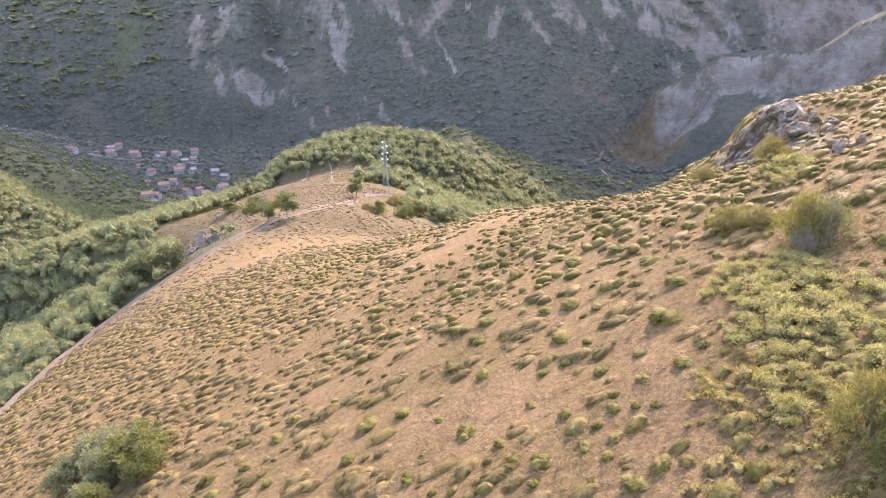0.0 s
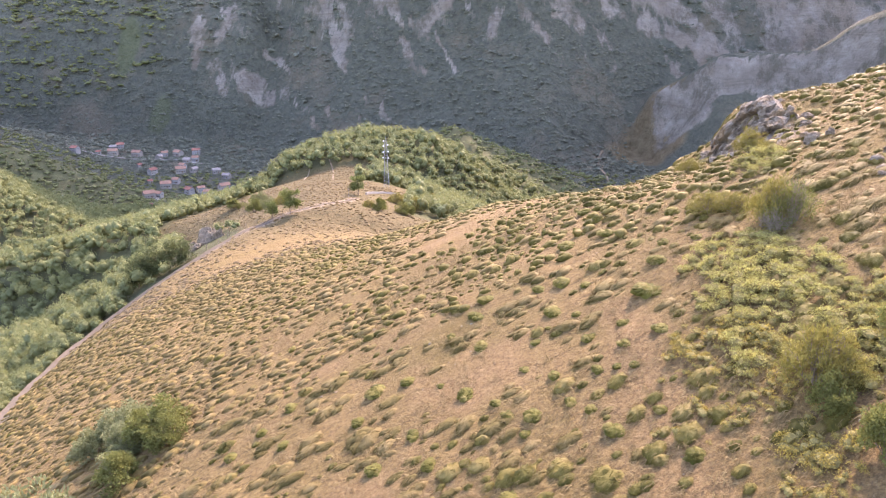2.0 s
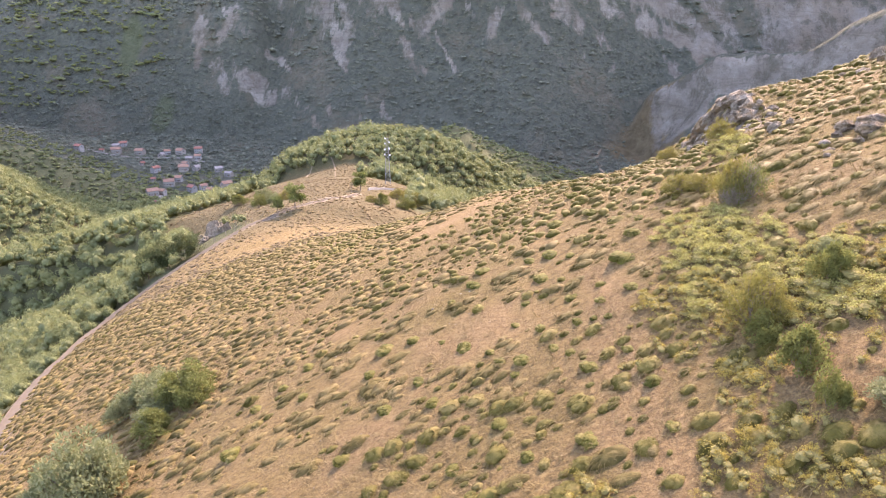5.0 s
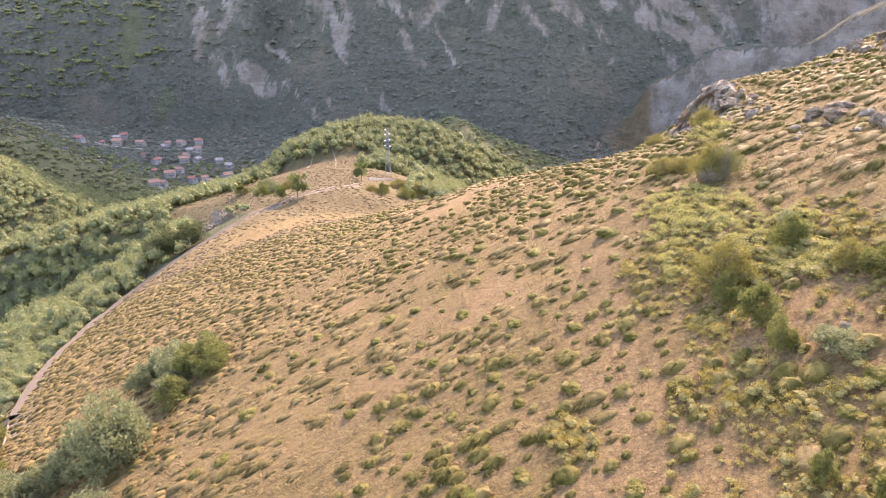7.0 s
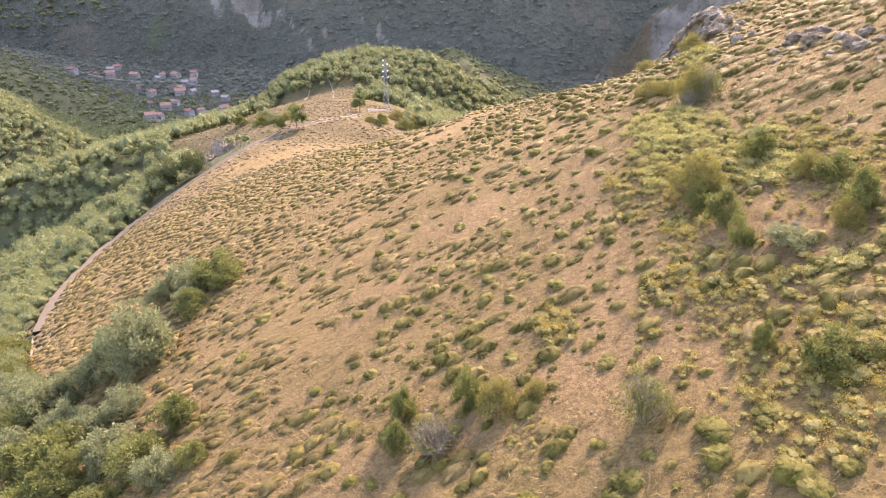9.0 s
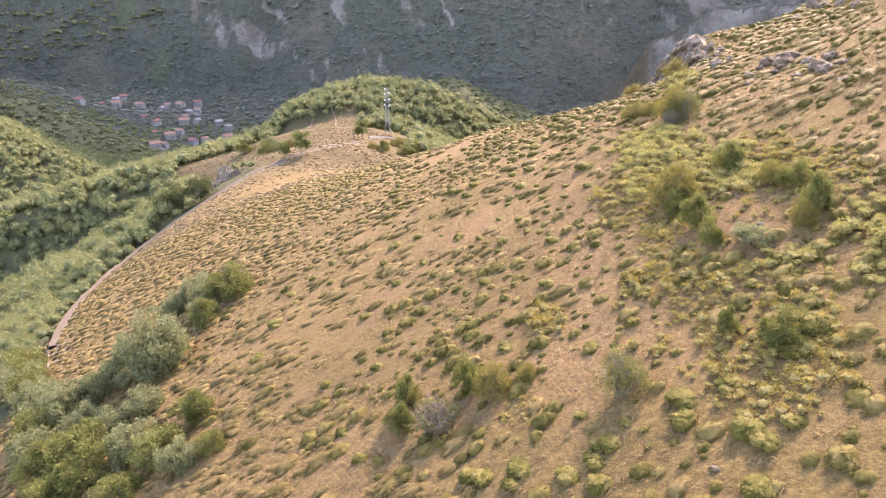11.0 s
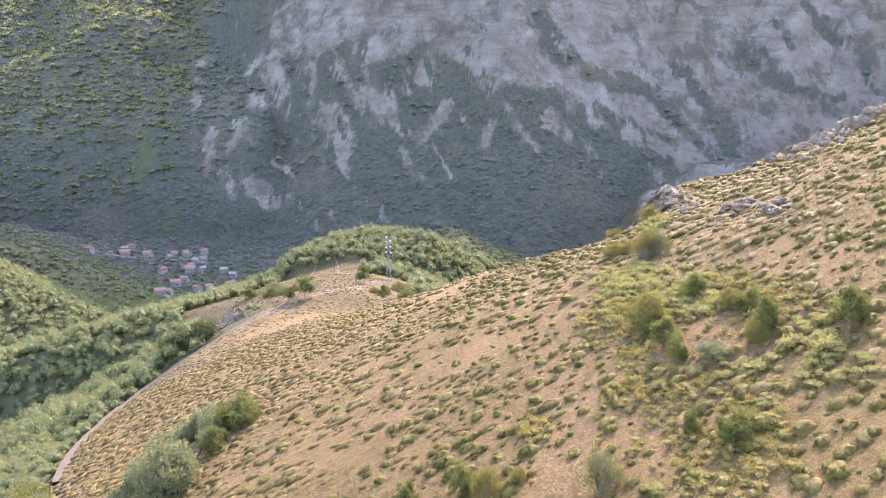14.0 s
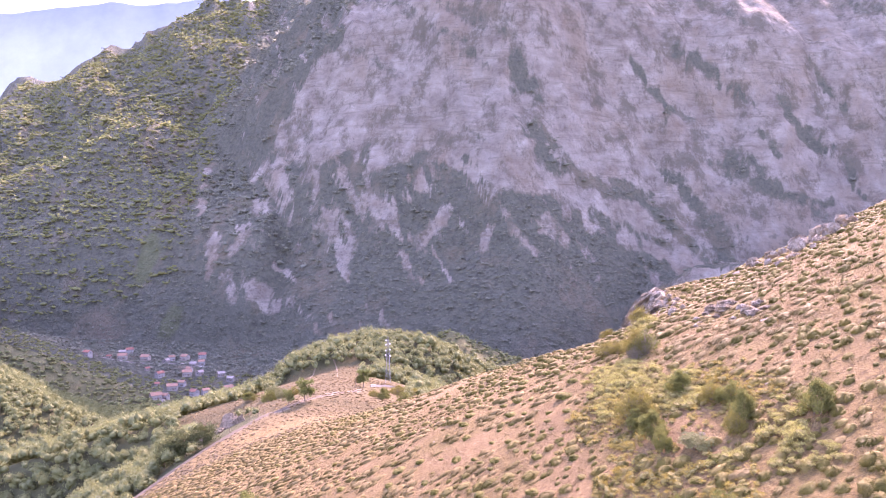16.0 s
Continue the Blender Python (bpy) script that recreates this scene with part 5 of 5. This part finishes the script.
outcrop("flat limestone slabs half sunk in the turf", [(34.6, 48.9, 1.2, 0.7), (35.8, 47.6, 1.3, 0.8), (33.6, 48.2, 0.8, 0.6), (35.9, 42.8, 1.2, 0.7), (35.2, 38.4, 1.2, 0.6), (36.6, 38.0, 0.9, 0.6), (31.6, 45.6, 0.7, 0.6), (30.8, 44.4, 0.5, 0.6)])
outcrop("low grey rocks lying in the gorse", [(35.2, 46.2, 1.6, 0.6), (36.6, 47.5, 1.0, 0.6), (33.8, 45.2, 0.8, 0.6), (35.4, 40.0, 1.4, 0.7), (36.9, 41.0, 1.1, 0.7), (34.0, 40.6, 0.8, 0.6)])
outcrop("small rocks in the grass", [(32.4, 57.5, 0.9, 1.1), (32.8, 59.6, 0.6, 0.9), (33.8, 57.2, 0.7, 0.9), (32.0, 47.1, 0.8, 0.7), (34.4, 33.5, 0.9, 0.5)])
outcrop("rock face below the track, shade put into its colour", [(-79.0, 221.0, 4.4, 1.35), (-83.5, 221.5, 3.6, 1.2), (-75.0, 222.5, 3.4, 1.3), (-87.0, 220.0, 2.4, 0.9), (-80.5, 217.0, 2.4, 0.8), (-77.5, 224.0, 4.0, 1.5)], shaded_rocks)
chips = [rock_shape(rng, 6, ICO1) for _ in range(5)]
x, y = spread(rng, -20, 60, 0, 80, 1.6, lambda x, y: 0.35 * smooth(-0.1, 0.5, fbm(x, y, 12, 3, 61)))
s = np.exp(rng.normal(-2.3, 0.5, len(x)))
scatter("stones", chips, LIME, x, y, s, s * 0.7, rng, 0.3, 0.0, "scattered pale stones on bare ground", "stones")


# ---- the mast, walls and fence ---------------------------------------------------
def box(sx, sy, sz, at=(0, 0, 0)):
    """A box standing on at."""
    v = np.array([(x, y, z) for x in (-sx / 2, sx / 2) for y in (-sy / 2, sy / 2) for z in (0, sz)]) + at
    f = np.array([(0, 1, 3), (0, 3, 2), (4, 6, 7), (4, 7, 5), (0, 4, 5), (0, 5, 1), (2, 3, 7), (2, 7, 6), (0, 2, 6), (0, 6, 4), (1, 5, 7), (1, 7, 3)])
    return v, f


STEEL = plain("galvanised_steel", (0.20, 0.20, 0.20), (0.32, 0.32, 0.32), 2.0, 0.6, 0.002)
STEEL.node_tree.nodes["Principled BSDF"].inputs["Metallic"].default_value = 0.6
WHITE = plain("white_paint", (0.60, 0.60, 0.58), (0.72, 0.72, 0.70), 2.0, 0.45, 0.002)
CONCRETE = plain("concrete", (0.26, 0.23, 0.19), (0.38, 0.34, 0.29), 1.5, 0.9, 0.02)
POST_WOOD = plain("post_wood", (0.16, 0.12, 0.09), (0.30, 0.25, 0.20), 5.0)


def mast(height=23.0):
    root = tagged(new("lattice_mast"), "slim steel lattice mast with white dish aerials", "mast")
    half = lambda z: 1.25 - 0.85 * z / height
    for sx, sy in ((1, 1), (1, -1), (-1, 1), (-1, -1)):
        zs = np.linspace(0, height, 6)
        attach("leg", mesh_from("leg", *tube([(sx * half(z), sy * half(z), z) for z in zs], [0.09] * 6, 5), [STEEL]), root)
    braces = []
    for k in range(13):
        z0, z1 = k * height / 13, (k + 1) * height / 13
        a, b = half(z0), half(z1)
        for p, q in (((-a, -a, z0), (b, -b, z1)), ((a, -a, z0), (b, b, z1)), ((a, a, z0), (-b, b, z1)), ((-a, a, z0), (-b, -b, z1)), ((-b, -b, z1), (b, -b, z1)), ((b, b, z1), (-b, b, z1))):
            braces.append(tube([p, q], [0.05, 0.05], 4))
    attach("bracing", mesh_from("bracing", *join(braces), [STEEL]), root)
    attach("top_pole", mesh_from("top_pole", *tube([(0, 0, height - 1), (0, 0, height + 2.2)], [0.07, 0.05]), [STEEL]), root)
    v, f = ICO2
    dish = mesh_from("dish", v * (0.42, 0.16, 0.42), f, [WHITE], True)
    for side, z in ((-1, 22.8), (-1, 20.4), (1, 20.9), (-1, 17.4), (1, 17.8), (1, 14.6), (-1, 14.9)):
        ob = attach("dish", dish, root, "white dish aerial")
        ob.location = (side * (half(z) + 0.55), -0.5, z)
        arm = attach("bracket", mesh_from("bracket", *tube([(0, 0.2, 0), (-side * 0.6, 0.5, 0)], [0.05, 0.05], 4), [STEEL]), ob)
    return root


mast().matrix_basis = set_down(-27.5, 334.0, 1.0)


def low_wall(name, label, points, height, width, mat):
    p = along(points, 2.0)
    v, f = [], []
    for k, (x, y) in enumerate(p):
        d = p[min(k + 1, len(p) - 1)] - p[max(k - 1, 0)]
        nx, ny = -d[1] / np.hypot(*d) * width / 2, d[0] / np.hypot(*d) * width / 2
        z = float(ground_z(x, y))
        h = height * (1 + 0.12 * math.sin(k * 1.7) + 0.1 * math.sin(k * 0.6))
        v += [(x - nx, y - ny, z - 0.5), (x - nx, y - ny, z + h), (x + nx, y + ny, z + h), (x + nx, y + ny, z - 0.5)]
    for k in range(len(p) - 1):
        for a, b in ((0, 1), (1, 2), (2, 3)):
            f.append((k * 4 + a, k * 4 + b, k * 4 + b + 4, k * 4 + a + 4))
    f += [(0, 3, 2, 1), (len(v) - 4, len(v) - 3, len(v) - 2, len(v) - 1)]
    return tagged(new(name, mesh_from(name, v, f, [mat])), label, "wall")


low_wall("low_wall", "low pale concrete wall near the mast", [(-31.5, 279), (-27, 292), (-20, 306)], 0.9, 0.5, CONCRETE)
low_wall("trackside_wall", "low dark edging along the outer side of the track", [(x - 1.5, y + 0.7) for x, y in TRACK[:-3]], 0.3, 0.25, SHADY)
post = tagged(new("fence_post", mesh_from("fence_post", *join([tube([(0, 0, -0.3), (0.02, 0, 1.3)], [0.07, 0.06], 6)]), [POST_WOOD])), "grey weathered wooden fence post by the track", "fence post", "posts along the track")
place_all(post, [set_down(x, y, 1.2, 1.3, 30 * k) for k, (x, y) in enumerate([(-72, 213), (-70, 216.5), (-67, 219.5), (-74.5, 209), (-65.5, 222.5)])])


ROAD = plain("pale_road", (0.15, 0.135, 0.115), (0.26, 0.235, 0.20), 0.2)
DUST = plain("track_dust", (0.062, 0.047, 0.031), (0.105, 0.082, 0.056), 1.2)
PATH = plain("trodden_earth", (0.12, 0.09, 0.055), (0.19, 0.145, 0.092), 0.5)


def lane(name, label, points, width, mat=ROAD, lift=0.35):
    """A strip laid on the ground."""
    p = along(points, 3.0)
    v, f = [], []
    for k, (x, y) in enumerate(p):
        d = p[min(k + 1, len(p) - 1)] - p[max(k - 1, 0)]
        nx, ny = -d[1] / np.hypot(*d) * width / 2, d[0] / np.hypot(*d) * width / 2
        z = max(float(ground_z(x + s * nx, y + s * ny)) for s in (-1, 0, 1)) + lift
        v += [(x - nx, y - ny, z - 1.2), (x - nx, y - ny, z), (x + nx, y + ny, z), (x + nx, y + ny, z - 1.2)]
    for k in range(len(p) - 1):
        for a, b in ((0, 1), (1, 2), (2, 3)):
            f.append((k * 4 + a, k * 4 + b, k * 4 + b + 4, k * 4 + a + 4))
    return tagged(new(name, mesh_from(name, v, f, [mat])), label, "road", "", "structure")


lane("track_1", "pale dusty track along the brink of the slope", TRACK[1:], 1.7, DUST, 0.02)
lane("road_1", "pale valley road winding below the cliffs", [(174, 768), (168, 757), (163, 742), (166, 725), (161, 712), (165, 698), (162, 684), (168, 668)], 2.4, PATH, 0.25)
lane("road_2", "pale village lane between the houses", [(-262, 630), (-252, 605), (-240, 585), (-236, 560)], 3.5)
lane("road_3", "pale village street", [(-400, 742), (-350, 752), (-300, 762), (-250, 735)], 4.0)
lane("path_1", "worn dusty path across the meadow", [(-58, 330), (-60, 352), (-64, 378), (-63, 398), (-66, 414), (-67, 424), (-70, 441), (-74, 452)], 0.9, PATH, 0.06)
lane("path_2", "worn dusty path on the meadow", [(-84, 418), (-86, 436), (-85.5, 450)], 0.9, PATH, 0.06)


# ---- the village -----------------------------------------------------------------
TILE = [plain("red_tiles", (0.18, 0.075, 0.052), (0.28, 0.125, 0.088), 1.2, 0.85, 0.05), plain("orange_tiles", (0.19, 0.105, 0.07), (0.30, 0.17, 0.115), 1.2, 0.85, 0.05), plain("grey_tiles", (0.18, 0.15, 0.13), (0.29, 0.25, 0.22), 1.2, 0.85, 0.05)]
RENDER = [plain("white_render", (0.22, 0.20, 0.175), (0.33, 0.305, 0.275), 0.8), plain("cream_render", (0.22, 0.185, 0.15), (0.32, 0.28, 0.23), 0.8), plain("stone_wall", (0.18, 0.155, 0.13), (0.30, 0.27, 0.23), 1.5)]
PANE = plain("dark_window", (0.03, 0.035, 0.04), (0.06, 0.065, 0.07), 2.0, 0.2, 0.001)
DOOR = plain("brown_door", (0.12, 0.07, 0.04), (0.20, 0.12, 0.07), 3.0)


def house(w, d, h, roof, wall, label):
    root = tagged(new("house"), label, "house", "village houses")
    rise = d * 0.3
    v = [(-w / 2, -d / 2, -2.5), (w / 2, -d / 2, -2.5), (w / 2, d / 2, -2.5), (-w / 2, d / 2, -2.5), (-w / 2, -d / 2, h), (w / 2, -d / 2, h), (w / 2, d / 2, h), (-w / 2, d / 2, h), (-w / 2, 0, h + rise), (w / 2, 0, h + rise)]
    f = [(0, 1, 5), (0, 5, 4), (2, 3, 7), (2, 7, 6), (1, 2, 6), (1, 6, 5), (3, 0, 4), (3, 4, 7), (5, 6, 9), (7, 4, 8)]
    attach("wall", mesh_from("wall", v, f, [wall]), root)
    o, k = 0.5, rise / (d / 2)
    e = h - o * k
    r = [(-w / 2 - o, -d / 2 - o, e), (w / 2 + o, -d / 2 - o, e), (w / 2 + o, 0, h + rise), (-w / 2 - o, 0, h + rise), (w / 2 + o, d / 2 + o, e), (-w / 2 - o, d / 2 + o, e)]
    r = [(x, y, z + 0.02) for x, y, z in r] + [(x, y, z + 0.24) for x, y, z in r]
    q = [(0, 3, 2, 1), (3, 5, 4, 2), (6, 7, 8, 9), (9, 8, 10, 11), (0, 1, 7, 6), (4, 5, 11, 10), (1, 2, 8, 7), (2, 4, 10, 8), (3, 0, 6, 9), (5, 3, 9, 11)]
    ob = attach("roof", mesh_from("roof", r, q, [roof]), root)
    attach("chimney", mesh_from("chimney", *box(0.8, 0.8, 1.6, (w * 0.25, d * 0.15, h + rise * 0.6)), [wall]), ob)
    pane = mesh_from("window", *box(1.0, 0.08, 1.3), [PANE])
    for row in range(int(h // 2.8)):
        for k in range(int(w // 3)):
            ob = attach("window", pane, root)
            ob.location = (-w / 2 + 1.6 + k * 3.0, -d / 2 - 0.03, 1.0 + 2.8 * row)
    for k in (-1, 1):
        ob = attach("window", pane, root)
        ob.matrix_basis = pose(k * (w / 2 + 0.03), 0, h - 1.9, 0, 0, 90)
    attach("door", mesh_from("door", *box(1.1, 0.1, 2.1, (w * 0.1 + 0.9, -d / 2 - 0.05, 0)), [DOOR]), root)
    return root


HOMES = [
    (house(11, 8, 5.6, TILE[0], RENDER[0], "white house with a red tiled roof in the valley"), [(-274, 780, 12), (-377, 720, -20), (-368, 803, 25), (-237, 645, -35), (-292, 700, 60)]),
    (house(13, 9, 5.2, TILE[1], RENDER[1], "cream house with an orange tiled roof in the valley"), [(-358, 762, 10), (-336, 771, -8), (-262, 655, 15), (-260, 609, 40), (-292, 774, -30), (-208, 657, 50), (-266, 707, 20)]),
    (house(9, 7, 5.0, TILE[1], RENDER[0], "small white house with an orange tiled roof in the valley"), [(-308, 776, 30), (-268, 719, -25), (-258, 670, -10), (-254, 616, -15), (-228, 650, 45), (-265, 750, 5), (-219, 642, -20)]),
    (house(10, 7, 4.0, TILE[2], RENDER[2], "grey stone barn with a grey tiled roof in the valley"), [(-229, 703, 35), (-214, 687, -15), (-253, 708, 70), (-370, 789, 15), (-309, 762, 80), (-272, 744, -5)]),
    (house(6, 5, 3.0, TILE[0], RENDER[2], "small stone shed with a red tiled roof in the valley"), [(-369, 752, 10), (-314, 722, 50), (-243, 574, -30), (-282, 668, 20)]),
]
for first, spots in HOMES:
    place_all(first, [set_down(x, y, 0.74, 0.8, turn, -0.3) for x, y, turn in spots])
